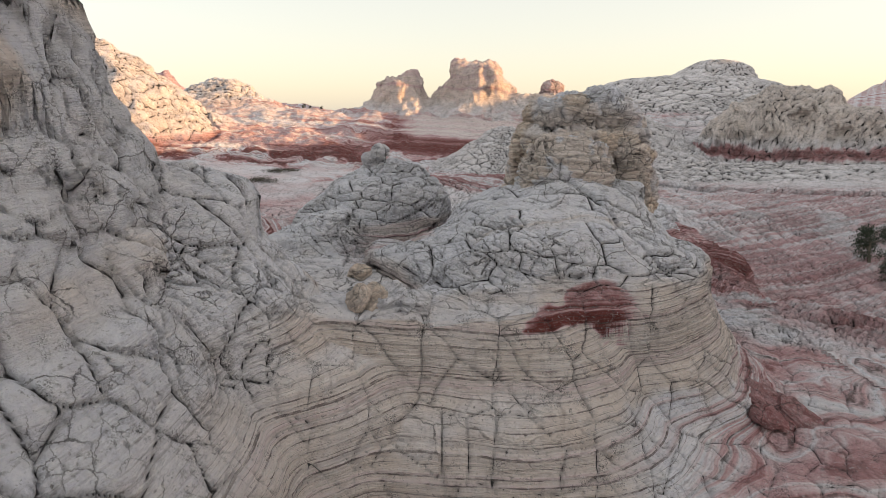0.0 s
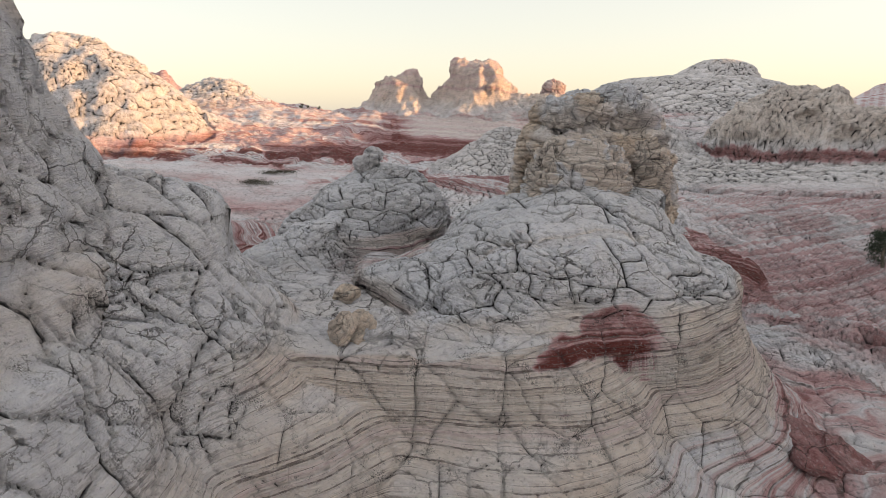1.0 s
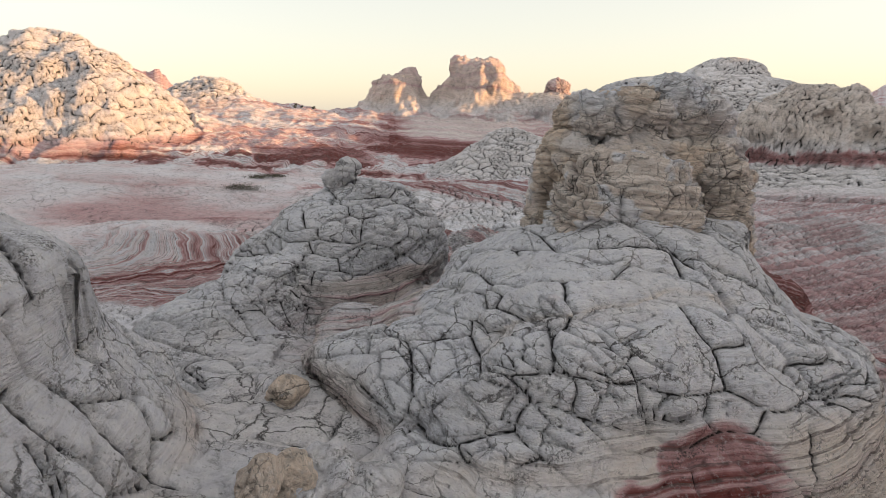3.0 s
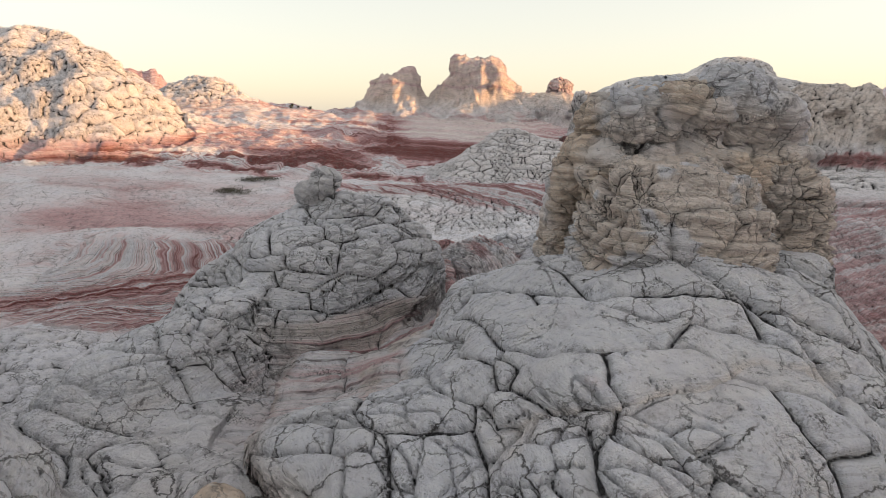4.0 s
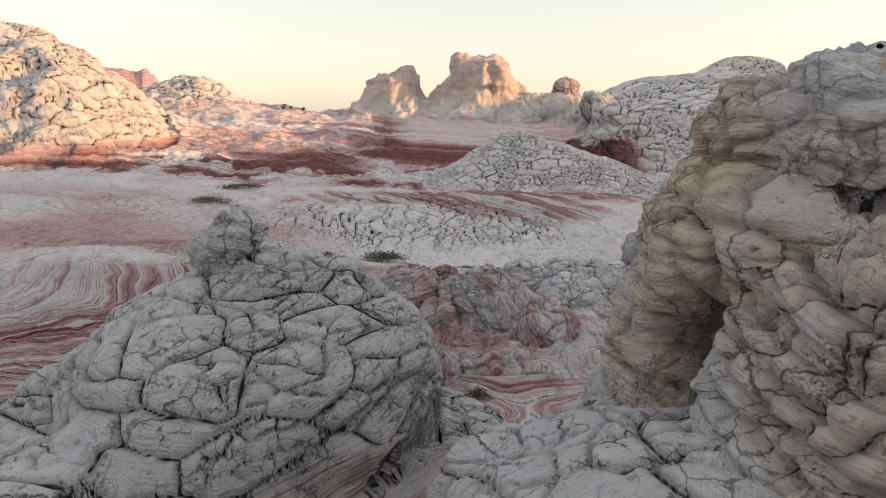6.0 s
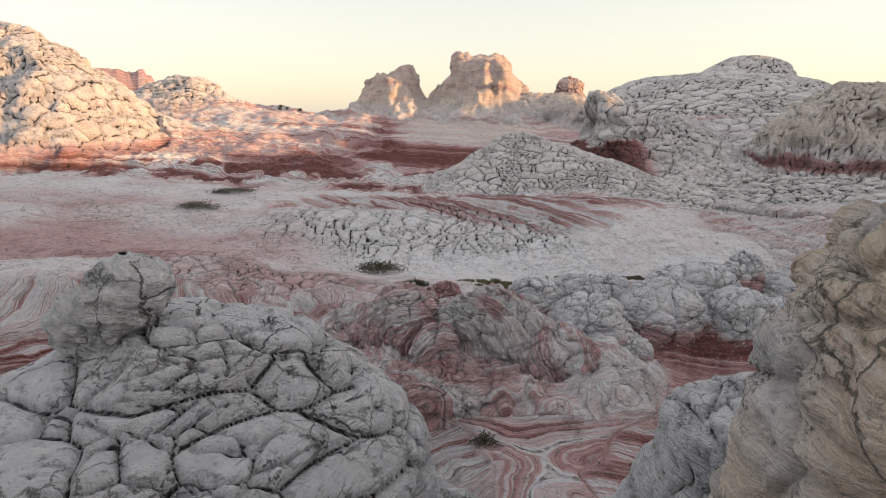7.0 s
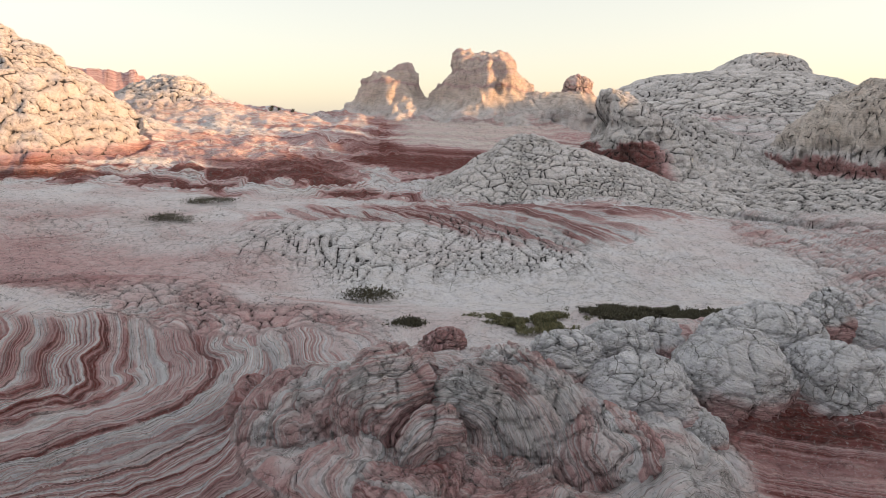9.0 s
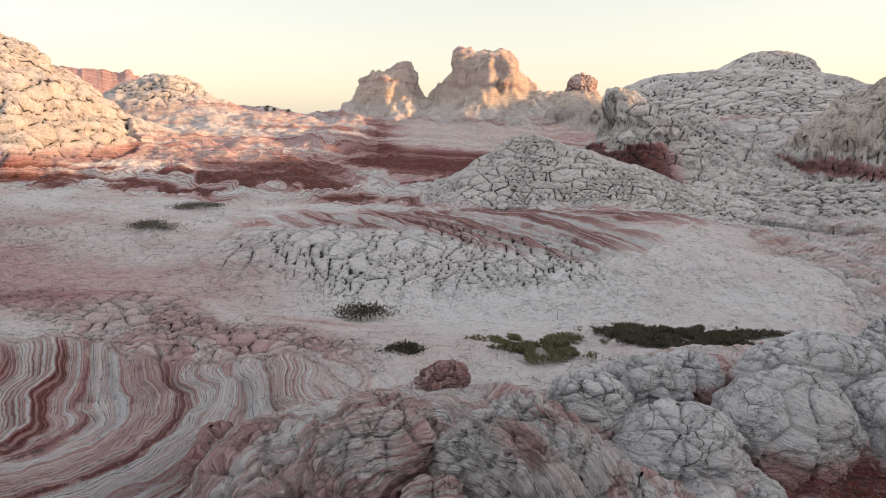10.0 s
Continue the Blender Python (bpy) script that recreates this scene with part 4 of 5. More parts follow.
def split(P, attrs, names, keep=None):
    """Cuts one weathered sheet into the things that it is made of; names: number of the formation of each quad -> (object name, parent)."""
    r, c = P.shape[:2]
    idx = np.arange(r * c, dtype=np.int64).reshape(r, c)
    q = np.stack([idx[:-1, :-1], idx[:-1, 1:], idx[1:, 1:], idx[1:, :-1]], -1)
    keep = np.ones(q.shape[:2], bool) if keep is None else keep
    flat, made = P.reshape(-1, 3), []
    for number, (name, parent) in names.items():
        sel = q[keep & (number == CUT["sheet"])]
        if len(sel) == 0:
            continue
        used, inv = np.unique(sel.ravel(), return_inverse=True)
        pts = flat[used]
        low = np.array((pts[:, 0].mean(), pts[:, 1].mean(), pts[:, 2].min()), F) if name != "ground" else np.zeros(3, F)
        me = bpy.data.meshes.new(name)
        me.vertices.add(len(used))
        me.vertices.foreach_set("co", np.ascontiguousarray(pts - low, F).ravel())
        me.loops.add(sel.size)
        me.loops.foreach_set("vertex_index", inv.astype(np.int32).ravel())
        me.polygons.add(len(sel))
        me.polygons.foreach_set("loop_start", np.arange(0, sel.size, 4, dtype=np.int32))
        me.update(calc_edges=True)
        me.polygons.foreach_set("use_smooth", np.ones(len(sel), bool))
        for key, v in attrs.items():
            me.attributes.new(key, "FLOAT", "POINT").data.foreach_set("value", np.ascontiguousarray(v.reshape(-1)[used], F))
        me.materials.append(ROCK)
        ob = new(name, me)
        ob.location = Vector(low.tolist())
        if parent is not None:
            ob.location -= parent.location
            ob.parent = parent
        made.append((number, ob))
    return dict(made)


CUT = {}


def thing(name, at, label, category, group=""):
    ob = new(name)
    ob.location = at
    ob.empty_display_size = 0.3
    return tagged(ob, label, category, group)


cliff = thing("rock_wall", (-9, 8, 4), "pale grey cracked sandstone wall with ochre hollows and a rounded shoulder", "rock wall")
butte = thing("rock_butte", (2.6, 15.3, 3), "white cracked sandstone butte with a red-stained skirt and an ochre cap", "rock butte")
dome = thing("rock_dome", (-2.2, 20, 5), "grey cracked sandstone dome over a striated hollow", "rock dome")
twin = thing("rock_butte", (2, 112, 8), "twin-humped sandstone butte, ochre and red, its crest catching low sun", "rock butte")

bench = thing("rock_bench", (0, 12, 4), "tan banded sandstone bench curving between wall and butte", "rock bench")
step = thing("rock_step", (9.5, 36, 2), "red and pink layered sandstone step under grey pillow rocks", "rock step")
far_butte = thing("rock_butte", (57, 91, 4), "ochre and grey fluted butte on a red ledge", "rock butte")
crop = thing("rock_outcrop", (1, 35, 2.5), "pink and grey sandstone outcrop with folded swirling beds", "rock outcrop")
NEAR_BOX, MID_BOX, NET_BOX = (-8.6, 9.5, 4.5, 24.5), (-19, 15.5, 26.5, 44), (-3, 27.5, 69, 96)


BUTTE_BOX, DOME_BOX = (-1.7, 7.4, 10.2, 17.2), (-5.2, 1.4, 17.12, 23.0)


def one_piece(t, code, second):
    """Keeps the largest connected patch of a code; the next goes to the second code, crumbs to the floor."""
    todo = {(int(i), int(j)) for i, j in zip(*np.nonzero(t == code))}
    patches = []
    while todo:
        seed = todo.pop()
        patch, edge = [seed], [seed]
        while edge:
            i, j = edge.pop()
            for q in ((i + 1, j), (i - 1, j), (i, j + 1), (i, j - 1)):
                if q in todo:
                    todo.remove(q)
                    patch.append(q)
                    edge.append(q)
        patches.append(patch)
    patches.sort(key=len, reverse=True)
    for k, patch in enumerate(patches):
        for i, j in patch:
            t[i, j] = code if k == 0 else second if k == 1 and len(patch) > 300 else 0


def sheet(box, step, names, holes=()):
    xs, ys = np.arange(box[0], box[1], step), np.arange(box[2], box[3], step)
    x, y = np.meshgrid(xs, ys)
    P, A, top = finish(x, y, np.ones(x.shape))
    t = top[:-1, :-1].copy()
    for key, level, code in (("bench", 8.05, 101), ("step", 4.6, 102)):
        t[(t == num(key)) & (P[:-1, :-1, 2] > level)] = code
    if 105 in names:
        one_piece(t, num("bench"), 105)
    t[~np.isin(t, list(names))] = 0
    CUT["sheet"] = t
    keep = np.ones(t.shape, bool)
    for a, b, c, d in holes:
        keep &= ~((x[:-1, :-1] > a + 0.06) & (x[1:, 1:] < b - 0.08) & (y[:-1, :-1] > c + 0.06) & (y[1:, 1:] < d - 0.08))
    return split(P, A, names, keep)


got = sheet(NEAR_BOX, 0.037, {0: ("rock_floor", None), num("wall"): ("face", cliff), num("shoulder"): ("shoulder", cliff), num("bench"): ("face", bench), 101: ("ledge", bench), 105: ("flank", bench), num("butte"): ("flank", butte), num("tail"): ("tail", butte), num("dome_foot"): ("foot", dome), num("arm"): ("arm", dome), num("dome"): ("back", dome)}, (BUTTE_BOX, DOME_BOX))
tagged(got[0], "grey slickrock floor between the formations", "ground", kind="structure")
got = sheet(BUTTE_BOX, 0.02, {0: ("rock_terrace", None), num("bench"): ("bank", bench), num("butte"): ("body", butte)})
tagged(got[0], "grey and tan slickrock terrace round the butte", "ground", kind="structure")
got = sheet(DOME_BOX, 0.02, {0: ("rock_hollow", None), num("dome_foot"): ("skirt", dome), num("arm"): ("spur", dome), num("dome"): ("crown", dome)})
tagged(got[0], "tan striated slickrock hollow under the dome", "ground", kind="structure")
got = sheet(MID_BOX, 0.05, {0: ("striped_floor", None), num("outcrop"): ("base", crop), num("step"): ("face", step), 102: ("shelf", step)})
tagged(got[0], "pink, white and red striped slickrock in sweeping curves", "ground", kind="structure")


got = sheet(NET_BOX, 0.1, {0: ("slickrock", None), num("net_dome"): ("rock_hill", None), num("knoll"): ("rock_hill", None)})
tagged(got[0], "red and white banded slickrock round the netted dome", "ground", kind="structure")
tagged(got[num("net_dome")], "white sandstone dome netted with polygon cracks", "rock hill")
tagged(got[num("knoll")], "white cracked knoll on a deep red foot", "rock hill")


def ground():
    ys = np.concatenate([np.linspace(-900, -340, 6), np.linspace(-330, 3, 110), np.arange(3.5, 26.6, 0.19), np.arange(26.7, 44, 0.15), np.arange(44, 70, 0.1), np.arange(70, 126, 0.2), np.arange(126, 160, 0.5), np.geomspace(161, 3000, 40)])
    far = 1 + np.geomspace(0.02, 24, 48)
    u = np.concatenate([-far[::-1], np.linspace(-1, 1, 640), far])
    x = u[None, :] * (0.76 * np.hypot(ys + 1, 12))[:, None]
    y = np.broadcast_to(ys[:, None], x.shape)
    P, A, top = finish(x, y, ramp(1.9, 1.2, np.abs(u))[None, :])
    names = {0: ("ground", None)}
    label = dict(sunny_hill="sunlit cream sandstone hill with a netted crackle", low_hill="low pale sandstone hill with a sunlit flank", spur="cream sandstone spur with a smooth sunlit side",
                 nub="small pale cracked knob on the flank of the grey dome", great_dome="broad grey sandstone dome netted with polygon cracks", mesa="distant flat-topped red mesa, sunlit along its rim")
    for key in label:
        names[num(key)] = ("mesa" if key == "mesa" else "rock_hill", None)
    for key in ("hump", "peak", "saddle", "apron"):
        names[num(key)] = (key, twin)
    names[num("red_butte")], names[103] = ("foot", far_butte), ("cliff", far_butte)
    t = top[:-1, :-1].copy()
    t[(t == num("red_butte")) & (P[:-1, :-1, 2] > 7.6)] = 103
    t[~np.isin(t, list(names))] = 0
    CUT["sheet"] = t
    keep = np.ones(t.shape, bool)
    for a, b, c, d in (NEAR_BOX, MID_BOX, NET_BOX):
        keep &= ~((P[:-1, :-1, 0] > a + 0.1) & (P[1:, 1:, 0] < b - 0.15) & (P[:-1, :-1, 1] > c + 0.1) & (P[1:, 1:, 1] < d - 0.15))
    made = split(P, A, names, keep)
    tagged(made[0], "undulating slickrock of white, pink and brick-red banded sandstone", "ground", kind="structure")
    for key, text in label.items():
        tagged(made[num(key)], text, "rock hill")


def rock_part(name, P, attrs, parent=None, label="", category="", group="", red=0.0, tan=0.0, lines=0.3, wrap=True):
    """Links a weathered body; its origin lies at its foot."""
    low = P[0].mean(0)
    attrs = dict(attrs, red=red(P) if callable(red) else red, tan=tan(P) if callable(tan) else tan, lines=lines(P) if callable(lines) else lines)
    ob = grid_object(name, P - low, attrs, ROCK, None, wrap)
    ob.location = Vector(low.tolist())
    if parent:
        ob.location -= parent.location
        ob.parent = parent
    return tagged(ob, label, category, group)


def dent(P, cx, cy, cz, r, depth, push):
    """Presses a hollow into a body, along push."""
    d = np.sqrt(((P - np.array((cx, cy, cz), F)) ** 2).sum(-1))
    return P + (depth * np.exp(-(d / r) ** 4))[..., None].astype(F) * np.array(push, F)


ground()

def lobe(x, y, top, rx, ry, h, turn=0.0, around=190, up=90):
    return rings([(top - h, x, y, rx * 0.9, ry * 0.9), (top - 0.7 * h, x, y, rx, ry), (top - 0.35 * h, x, y, rx * 0.93, ry * 0.93), (top - 0.12 * h, x, y, rx * 0.65, ry * 0.65), (top - 0.02 * h, x, y, rx * 0.25, ry * 0.25), (top, x, y, 0.02, 0.02)], around, up, turn, 2.3)


# ---- cap of the butte ----
P = rings([(9.4, 3.35, 16.7, 1.25, 1.45), (10.0, 3.35, 16.65, 1.22, 1.36), (10.4, 3.35, 16.6, 1.22, 1.24), (10.8, 3.35, 16.6, 1.1, 0.98), (11.15, 3.35, 16.65, 0.9, 0.7), (11.4, 3.4, 16.75, 0.6, 0.48), (11.52, 3.45, 16.8, 0.3, 0.25), (11.56, 3.45, 16.8, 0.02, 0.02)], 420, 190, power=2.5)
P, A = weather(P, (0.09, 0.8), (0.04, 0.9), (0.075, 0.17), (0.08, -0.06, 1), (1, 1, 1.0), lambda p: 1.0, lambda p: 0.9, 131, sway=0.1, joint=0.016, fine=0.012)
rock_part("bulb", P, A, butte, "rounded ochre sandstone bulb with thin ledges", tan=lambda p: 0.72 - 0.6 * ramp(0.1, 0.5, fbm(p, 0.5, 3, 91)), lines=0.12)
P = rings([(9.2, 4.1, 18.4, 2.15, 1.9), (9.9, 4.1, 18.4, 2.02, 1.75), (10.5, 4.08, 18.35, 1.95, 1.6), (11.0, 4.06, 18.3, 1.9, 1.5), (11.4, 4.05, 18.25, 1.85, 1.45), (11.65, 4.05, 18.3, 1.66, 1.26), (11.85, 4.05, 18.25, 1.66, 1.3), (12.05, 4.05, 18.2, 1.6, 1.28), (12.25, 4.05, 18.2, 1.3, 1.05), (12.38, 4.05, 18.2, 0.8, 0.7), (12.42, 4.05, 18.2, 0.05, 0.05)], 500, 220, power=2.6)
P = dent(P, 2.1, 17.65, 10.25, 0.5, 1.2, (0.85, 0.5, 0.12))
P = dent(P, 2.35, 17.2, 9.95, 0.3, 0.45, (0.8, 0.6, 0.0))
P = dent(P, 2.9, 17.0, 11.75, 0.4, 0.3, (0.4, 0.9, 0.0))
P = dent(P, 4.6, 16.95, 11.75, 0.42, 0.4, (-0.1, 1.0, 0.0))
P = dent(P, 5.5, 17.3, 11.1, 0.3, 0.35, (-0.7, 0.7, 0.0))
P, A = weather(P, (0.17, 0.9), (0.05, 0.9), (0.035, 0.19), (0.15, 0, 1), (1, 1, 1.2), lambda p: 0.8, lambda p: 0.8, 141, cleft=1.3, joint=0.014)
rock_part("cap", P, A, butte, "weathered grey and ochre cap with hollows", red=lambda p: 0.05 * ramp(0.0, 0.4, fbm(p, 0.8, 2, 99)), tan=lambda p: np.clip(0.75 + 0.8 * fbm(p, 0.9, 2, 98), 0.1, 1) * ramp(12.8, 12.3, p[..., 2] + 0.2 * fbm(p, 0.6, 2, 97)), lines=0.15)
P = lobe(5.05, 17.0, 11.45, 0.55, 0.55, 2.5, 10)
P, A = weather(P, (0.12, 0.7), (0.04, 0.7), (0.04, 0.15), (0.1, 0, 1), (1, 1, 1.3), lambda p: 1.0, lambda p: 0.9, 137, joint=0.014)
rock_part("column", P, A, butte, tan=0.75, lines=0.12)
for k, row in enumerate([(2.98, 17.55, 12.4, 0.52, 0.5, 0.8, 0), (3.55, 17.45, 12.42, 0.4, 0.5, 0.8, 10), (4.5, 17.75, 12.68, 0.72, 0.7, 1.1, -15), (3.75, 18.4, 12.5, 0.7, 0.6, 0.8, 0), (5.25, 18.0, 12.3, 0.5, 0.55, 1.0, 20)]):
    P = lobe(*row, 130, 65)
    P, A = weather(P, (0.14, 0.6), (0.04, 0.5), (0.02, 0.15), (0.1, 0, 1), (1, 1, 1), lambda p: 0.6, lambda p: 0.6, 145 + k)
    rock_part("block", P, A, butte, tan=lambda p: 0.6 * ramp(12.3, 12.0, p[..., 2] + 0.15 * fbm(p, 0.4, 2, 97)), lines=0.2)

# ---- rock on the dome ----
P = rings([(9.95, -2.3, 20.35, 0.14, 0.14), (10.24, -2.35, 20.35, 0.16, 0.15), (10.36, -2.35, 20.35, 0.28, 0.24), (10.55, -2.25, 20.35, 0.38, 0.3), (10.74, -2.12, 20.35, 0.32, 0.26), (10.88, -2.1, 20.35, 0.2, 0.17), (10.93, -2.1, 20.35, 0.02, 0.02)], 140, 80, power=2.6)
P, A = weather(P, (0.06, 0.3), (0.03, 0.25), (0.02, 0.07), (0.2, 0, 1), (1, 1, 1), lambda p: 0.6, lambda p: 0.3, 191)
rock_part("perched_rock", P, A, None, "small grey lichened rock perched on the dome", "rock", tan=0.1, lines=0.0)


def pillow(x, y, top, rx, ry, h, turn, seed, red):
    P = lobe(x, y, top, rx, ry, h, turn)
    P, A = weather(P, (0.22, 1.7), (0.05, 1.25), (0.016, 0.2), (0.2, 0.1, 1), (1, 1, 1.5), lambda p: 0.9, lambda p: 0.85, seed, fine=0.010, joint=0.022, cleft=1.2)
    rock_part("pillow_rock", P, A, None, "rounded grey cracked sandstone pillow above the red step", "rock", "pillow rocks on the step", tan=-0.05, red=lambda p: red * ramp(top - 0.35 * h, top - 0.6 * h, p[..., 2] + 0.15 * fbm(p, 0.6, 2, seed)), lines=0.12)


for k, row in enumerate([(3.3, 35.4, 6.75, 0.95, 0.85, 1.9, 20), (4.9, 37.2, 6.3, 1.3, 0.75, 1.7, -10), (6.5, 38.3, 6.1, 0.85, 0.7, 1.4, 0), (4.9, 34.7, 6.2, 1.45, 1.0, 2.1, -15), (7.8, 36.0, 6.45, 1.45, 1.2, 2.7, 10),
                         (9.4, 38.0, 6.6, 2.0, 1.0, 2.2, 6), (10.7, 36.2, 6.0, 1.6, 1.3, 2.6, 30), (12.9, 36.6, 5.7, 1.5, 1.2, 2.4, -20), (11.6, 38.3, 6.8, 0.75, 0.6, 1.4, 0), (13.9, 39.3, 6.0, 1.7, 1.3, 2.2, 12), (6.3, 34.2, 5.3, 0.9, 0.8, 1.6, 30)]):
    pillow(*row, 220 + k, 0.45)

# lobes of the folded outcrop: each has its own arc of beds
for k, (x, y, top, rx, ry, h, turn, dx, dy, red) in enumerate([(-2.9, 34.7, 5.95, 1.8, 1.3, 2.2, 10, -1.5, 1.0, 0.25), (-1.0, 34.2, 6.85, 1.25, 1.1, 2.6, 25, 0.6, -0.9, 0.3), (0.1, 32.7, 5.95, 0.6, 0.5, 1.6, 0, 0.2, -0.6, 0.25),
                                                              (1.7, 33.9, 6.75, 1.9, 1.35, 2.9, -15, -1.2, -1.0, 0.2), (3.7, 33.1, 5.7, 1.6, 1.2, 2.4, -25, -1.6, 0.4, 0.3), (0.4, 31.6, 5.15, 2.6, 1.2, 1.7, 5, 0.5, 1.5, 0.35), (0.2, 38.4, 5.7, 0.75, 0.5, 1.3, 30, 0.3, 0.2, 0.36),
                                                              (-4.8, 35.8, 5.15, 0.5, 1.0, 1.4, 15, 1.0, 1.0, 0.55)]):
    P = lobe(x, y, top, rx, ry, h, turn)
    P, A = weather(P, (0.17, 0.9), (0.05, 0.9), (0.07, 0.13), (0, 0, 1), (1, 1, 1), lambda p: 1.0, lambda p: 0.8, 240 + k, cleft=1.0, bed_fn=lambda p: np.sqrt((p[..., 0] - x - dx) ** 2 + (p[..., 1] - y - dy) ** 2 + 1.4 * (p[..., 2] - top + 0.6 * h) ** 2))
    rock_part("fold", P, A, crop, red=lambda p: red + 0.15 * fbm(p, 0.9, 2, 250 + k), tan=0.1, lines=0.42)

# ---- spire beside the far butte ----
P = rings([(10, 19.7, 111, 3.2, 3), (13, 19.4, 111, 2.5, 2.3), (14.8, 19.1, 111, 2.1, 1.9), (16.4, 19.2, 111, 1.7, 1.5), (17.2, 19.3, 111, 1.0, 0.9), (17.5, 19.3, 111, 0.05, 0.05)], 160, 90)
P, A = weather(P, (0.4, 2), (0.15, 1.6), (0.1, 0.5), (0.1, 0, 1), (1, 1, 0.8), lambda p: 0.8, None, 361, fine=0.05, joint=0.08)
rock_part("spire", P, A, twin, tan=0.6, red=0.25)


# ---- loose slabs ----
def ground_z(x, y):
    z = surface(np.array([[x]], float), np.array([[y]], float))[0]
    return float(z[0, 0])


def slab(x, y, z, w, d, h, pitch, roll, yaw, seed, label, red=0.0, tan=0.3):
    """A broken slab with chipped edges."""
    P = rings([(0, 0, 0, w * 0.46, d * 0.44), (0.12 * h, 0, 0, w * 0.5, d * 0.5), (0.8 * h, 0, 0, w * 0.5, d * 0.48), (h, 0, 0, w * 0.42, d * 0.4), (h * 1.01, 0, 0, 0.01, 0.01)], 84, 44, power=5.0)
    m = np.array(pose(0, 0, 0, pitch, roll, yaw).to_3x3(), dtype=F)
    P = P @ m.T + np.array((x, y, z), F)
    P, A = weather(P, (0.07, 0.45), (0.02, 0.5), (0.012, 0.06), tuple(m[:, 2]), (1, 1, 1), lambda p: 1.0, lambda p: 0.5, seed, fine=0.008, sway=0.1)
    rock_part("rock_slab", P, A, None, label, "rock slab", red=red, tan=tan, lines=0.15)


for k, row in enumerate([(-1.55, 11.15, 0.16, 0.42, 0.5, 0.13, 10, -52, 20), (-1.3, 11.2, 0.14, 0.5, 0.5, 0.14, 14, -46, 30), (-1.0, 11.35, 0.08, 0.6, 0.6, 0.2, 10, -22, 25), (-0.6, 11.25, 0.0, 0.6, 0.6, 0.24, 14, 10, 10), (-1.9, 13.3, 0.04, 0.4, 0.32, 0.18, 20, -10, 60)]):
    row = (row[0], row[1], ground_z(row[0], row[1]) + row[2]) + row[3:]
    slab(*row, 400 + k, "tilted ochre slab broken from the bench", tan=0.95 if k in (0, 1, 4) else 0.15)
for k, row in enumerate([(7.2, 12.3, 0.12, 1.3, 0.7, 0.16, 16, 24, -20), (7.7, 12.0, 0.08, 1.1, 0.7, 0.18, 10, 28, -30), (6.9, 11.8, 0.1, 0.9, 0.6, 0.16, 20, 20, 10)]):
    row = (row[0], row[1], ground_z(row[0], row[1]) + row[2]) + row[3:]
    slab(*row, 420 + k, "dark red slab leaning on the layered slope", red=0.6, tan=0.1)

# ---- plants ----
def foliage(name, tone, deep):
    mat, b = plain(name)
    info = mat.node_tree.nodes.new("ShaderNodeNewGeometry")
    link(mat, stops(mat, info.outputs["Random Per Island"], (0.0, deep), (0.7, tone), (1.0, tuple(1.5 * c for c in tone))), b.inputs["Base Color"])
    b.inputs["Roughness"].default_value = 0.8
    return mat


SAGE = foliage("sage_leaves", (0.075, 0.07, 0.045), (0.035, 0.034, 0.024))
GRASS = foliage("dry_grass", (0.15, 0.14, 0.075), (0.06, 0.065, 0.035))
JUNIPER = foliage("juniper_needles", (0.03, 0.045, 0.025), (0.012, 0.02, 0.012))
BARK, bark_shader = plain("grey_bark")
link(BARK, stops(BARK, grain(BARK, 9.0), (0.35, (0.09, 0.075, 0.06)), (0.65, (0.2, 0.17, 0.14))), bark_shader.inputs["Base Color"])
bark_shader.inputs["Roughness"].default_value = 0.9


def leaf_mesh(name, pts, size, upright, material, rng):
    """Many small pointed blades, two triangles each."""
    n = len(pts)
    d = rng.normal(size=(n, 3))
    d[:, 2] = np.abs(d[:, 2]) + upright
    d /= np.linalg.norm(d, axis=1, keepdims=True)
    side = np.cross(d, rng.normal(size=(n, 3)))
    side /= np.linalg.norm(side, axis=1, keepdims=True)
    L = size * rng.uniform(0.6, 1.4, (n, 1))
    v = np.stack([pts - side * L * 0.16, pts + d * L * 0.5 - side * L * 0.2, pts + d * L, pts + side * L * 0.16 + d * L * 0.3], 1).reshape(-1, 3)
    me = bpy.data.meshes.new(name)
    me.from_pydata(v.tolist(), [], np.arange(4 * n).reshape(n, 4).tolist())
    me.materials.append(material)
    return me


def tube(bm, a, b, ra, rb, sides=6):
    a, b = Vector(a), Vector(b)
    q = (b - a).to_track_quat("Z", "Y")
    lo = [bm.verts.new(a + q @ Vector((ra * math.cos(6.283 * k / sides), ra * math.sin(6.283 * k / sides), 0))) for k in range(sides)]
    hi = [bm.verts.new(b + q @ Vector((rb * math.cos(6.283 * k / sides), rb * math.sin(6.283 * k / sides), 0))) for k in range(sides)]
    for k in range(sides):
        bm.faces.new((lo[k], lo[(k + 1) % sides], hi[(k + 1) % sides], hi[k]))


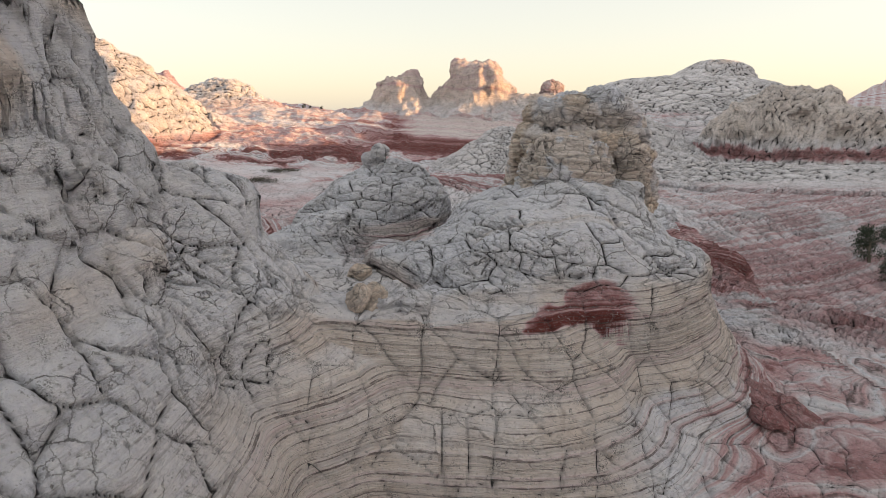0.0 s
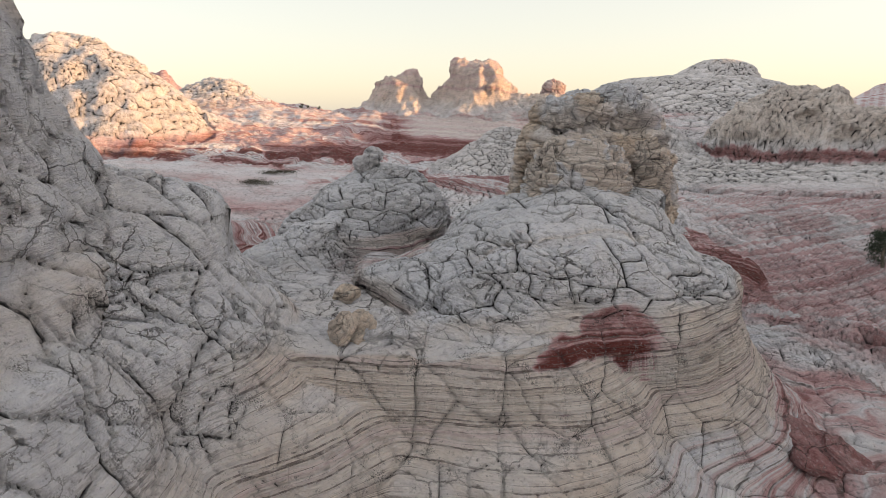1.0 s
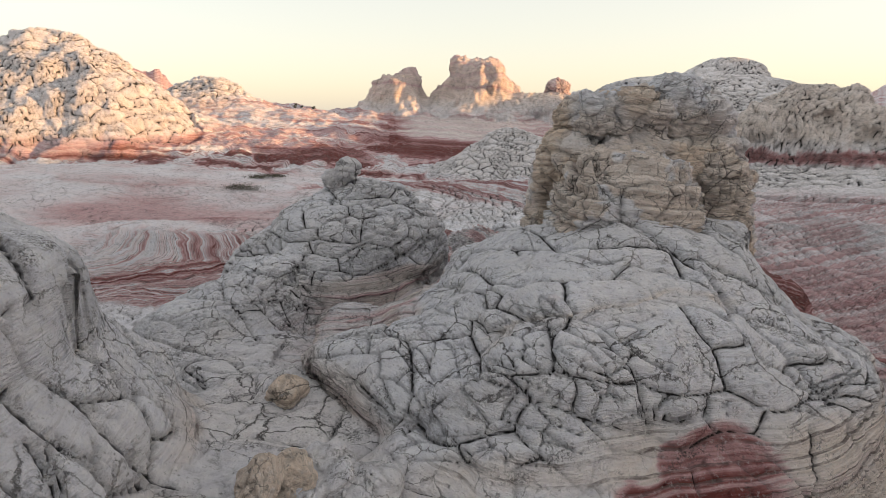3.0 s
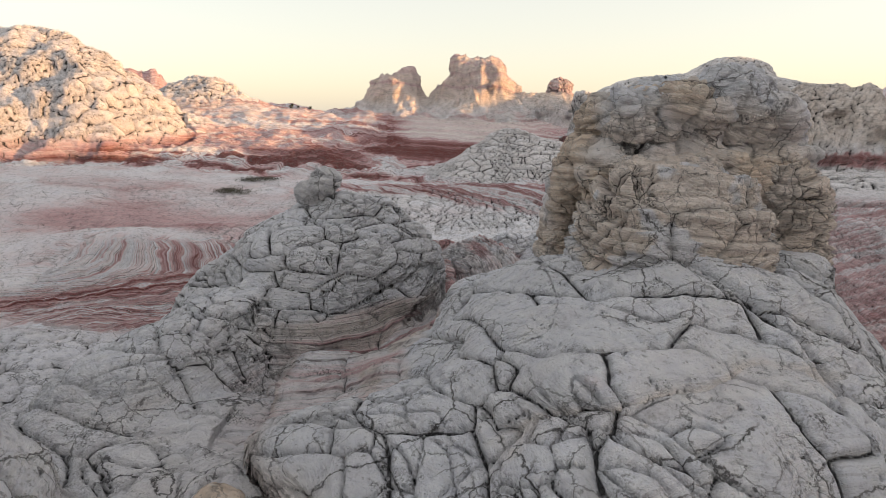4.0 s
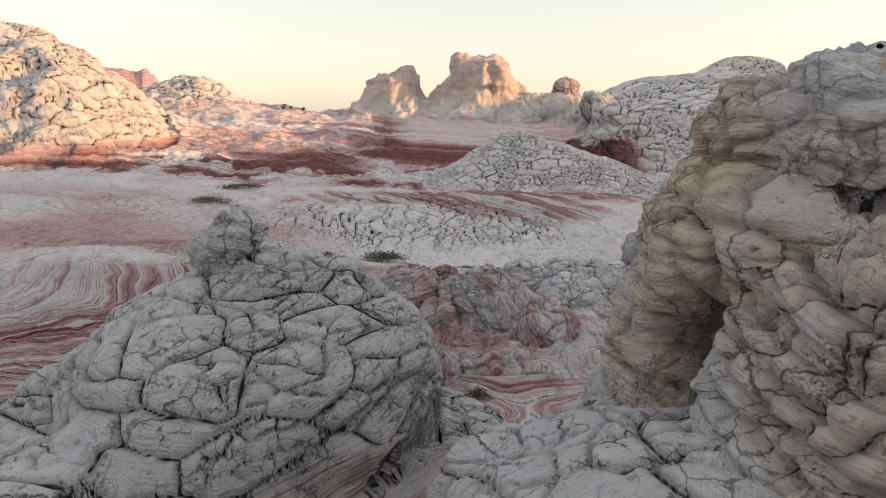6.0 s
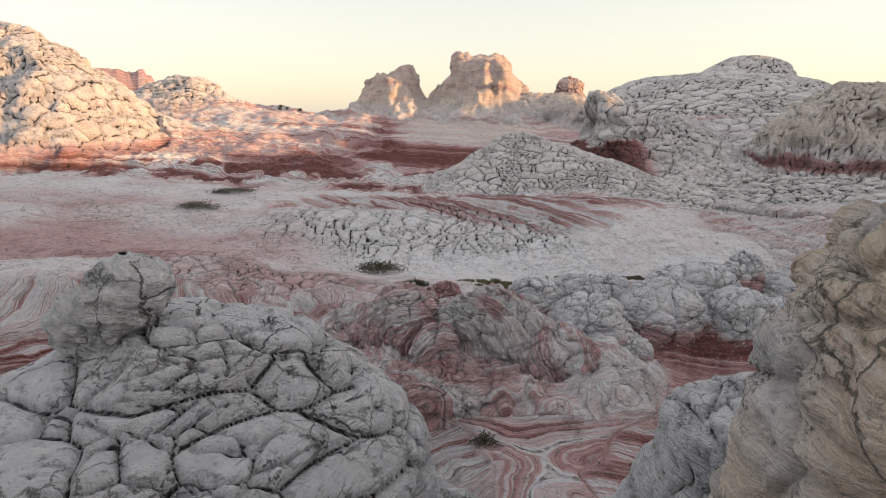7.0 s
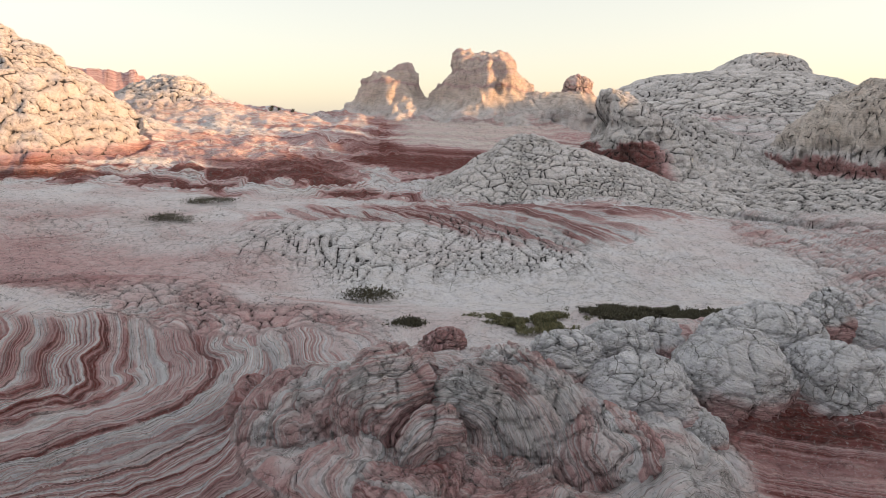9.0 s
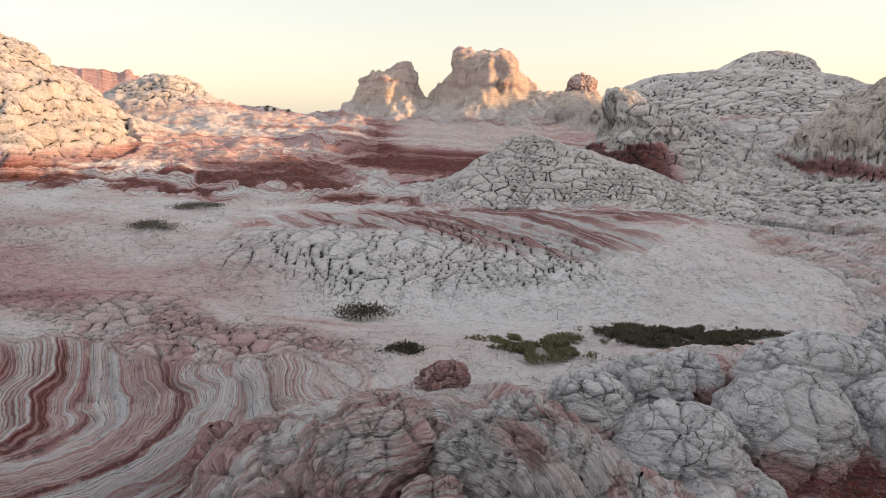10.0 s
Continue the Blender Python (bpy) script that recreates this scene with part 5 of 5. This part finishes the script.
def shrub(x, y, rx, ry, h, seed, label, material=SAGE, leaves=1400, size=0.12):
    """A low bush: crooked stems and a mat of small leaves."""
    rng = np.random.default_rng(seed)
    z0 = ground_z(x, y)
    top = thing("shrub", (x, y, z0 - 0.05), label, "shrub")
    centres = []
    for k in range(7):
        a, r = rng.uniform(0, 6.28), math.sqrt(rng.uniform(0, 1)) * 0.8
        e = Vector((rx * r * math.cos(a), ry * r * math.sin(a), h * rng.uniform(0.5, 0.9)))
        bm = bmesh.new()
        tube(bm, (e.x * 0.5, e.y * 0.5, 0), e, 0.02, 0.008, 5)
        me = bpy.data.meshes.new("stem")
        bm.to_mesh(me)
        bm.free()
        me.materials.append(BARK)
        new("stem", me).parent = top
        centres.append(e)
    c = np.array(centres)[rng.integers(0, len(centres), leaves)]
    pts = c + rng.normal(size=(leaves, 3)) * np.array((rx * 0.3, ry * 0.3, h * 0.25))
    pts[:, 2] = np.abs(pts[:, 2]) * (1 - 0.4 * np.clip((pts[:, 0] / rx) ** 2 + (pts[:, 1] / ry) ** 2, 0, 1))
    pts[:, 2] += np.array([ground_z(x + p[0], y + p[1]) - z0 for p in pts[::20]]).repeat(20)[:leaves]
    new("leaves", leaf_mesh("leaves", pts, size, 0.5, material, rng)).parent = top


def mat_plants(name, cx, cy, rx, ry, count, size, material, seed, label):
    """A mat of low growth that follows the ground."""
    rng = np.random.default_rng(seed)
    a, r = rng.uniform(0, 6.283, count), rng.uniform(0, 1, count) ** 0.7
    edge = 0.75 + 0.22 * np.sin(3 * a + seed) + 0.16 * np.sin(7 * a + 1) + 0.1 * np.sin(13 * a)
    r = r * edge + rng.normal(size=count) * 0.05
    x, y = cx + rx * r * np.cos(a), cy + ry * r * np.sin(a)
    clump = fbm(np.stack([x, y, x * 0], -1).astype(F), 0.7, 2, seed) > -0.25
    x, y = x[clump], y[clump]
    count = len(x)
    z = surface(x[None, :], y[None, :])[0]
    pts = np.stack([x - cx, y - cy, z[0] + rng.uniform(0, 1.6 * size, count)], 1)
    low = pts[:, 2].min()
    pts[:, 2] -= low
    ob = new(name, leaf_mesh(name, pts, size, 0.15, material, rng))
    ob.location = (cx, cy, low)
    tagged(ob, label, "plants", kind="stuff")


def juniper(x, y, h, seed, label):
    """A small juniper: crooked trunk, limbs and clumps of needles with gaps."""
    rng = np.random.default_rng(seed)
    z0 = ground_z(x, y)
    top = thing("juniper_tree", (x, y, z0 - 0.1), label, "tree", "junipers")
    bm = bmesh.new()
    at, ends = Vector((0, 0, 0)), []
    for k in range(4):
        nxt = at + Vector((rng.normal() * 0.08 * h, rng.normal() * 0.08 * h, 0.2 * h))
        tube(bm, at, nxt, 0.05 * h * (1 - 0.2 * k), 0.05 * h * (0.8 - 0.2 * k) + 0.01)
        for j in range(4):
            a = rng.uniform(0, 6.28)
            e = nxt + Vector((math.cos(a), math.sin(a), 0.35)) * h * rng.uniform(0.15, 0.34) * (1.2 - 0.2 * k)
            tube(bm, nxt, e, 0.018 * h, 0.006 * h, 5)
            ends.append(e)
        at = nxt
    ends.append(at + Vector((0, 0, 0.1 * h)))
    me = bpy.data.meshes.new("trunk")
    bm.to_mesh(me)
    bm.free()
    me.materials.append(BARK)
    new("trunk", me).parent = top
    n = 3200
    c = np.array(ends)[rng.integers(0, len(ends), n)]
    pts = c + rng.normal(size=(n, 3)) * np.array((0.085, 0.085, 0.075)) * h
    new("crown", leaf_mesh("crown", pts, 0.05 * h, 0.3, JUNIPER, rng)).parent = top


juniper(34.4, 47.8, 3.0, 1, "dark green juniper in the sandy hollow")
juniper(39, 52, 2.8, 2, "dark green juniper in the sandy hollow")
juniper(33.2, 44.6, 1.8, 3, "low dark juniper beside the slickrock slope")
for k, (x, y) in enumerate(((-22.8, 109), (-21.5, 110), (-24.5, 110))):
    juniper(x, y, 0.9, 10 + k, "tiny dark juniper on the skyline")
shrub(-3.6, 49.6, 1.5, 0.8, 0.4, 21, "grey-green desert shrub on pale slickrock")
shrub(-18, 62, 2.0, 1.0, 0.4, 22, "dark sage shrub in a pocket of sand")
shrub(-17.5, 67, 1.8, 0.8, 0.3, 23, "dark sage shrub in a pocket of sand")
shrub(-1.0, 42.6, 0.8, 0.5, 0.35, 24, "low grey shrub beside the folded outcrop")
shrub(1.3, 29.6, 0.35, 0.25, 0.25, 25, "small dark shrub in a crack of the layered rock", leaves=500, size=0.07)
mat_plants("grass_mat", 3.6, 43.8, 2.5, 2.0, 26000, 0.1, GRASS, 31, "yellow-green grass in a sandy pocket")
mat_plants("sedge_mat", 9.0, 45.2, 3.6, 2.8, 60000, 0.11, SAGE, 32, "dark green sedge round a small pool")
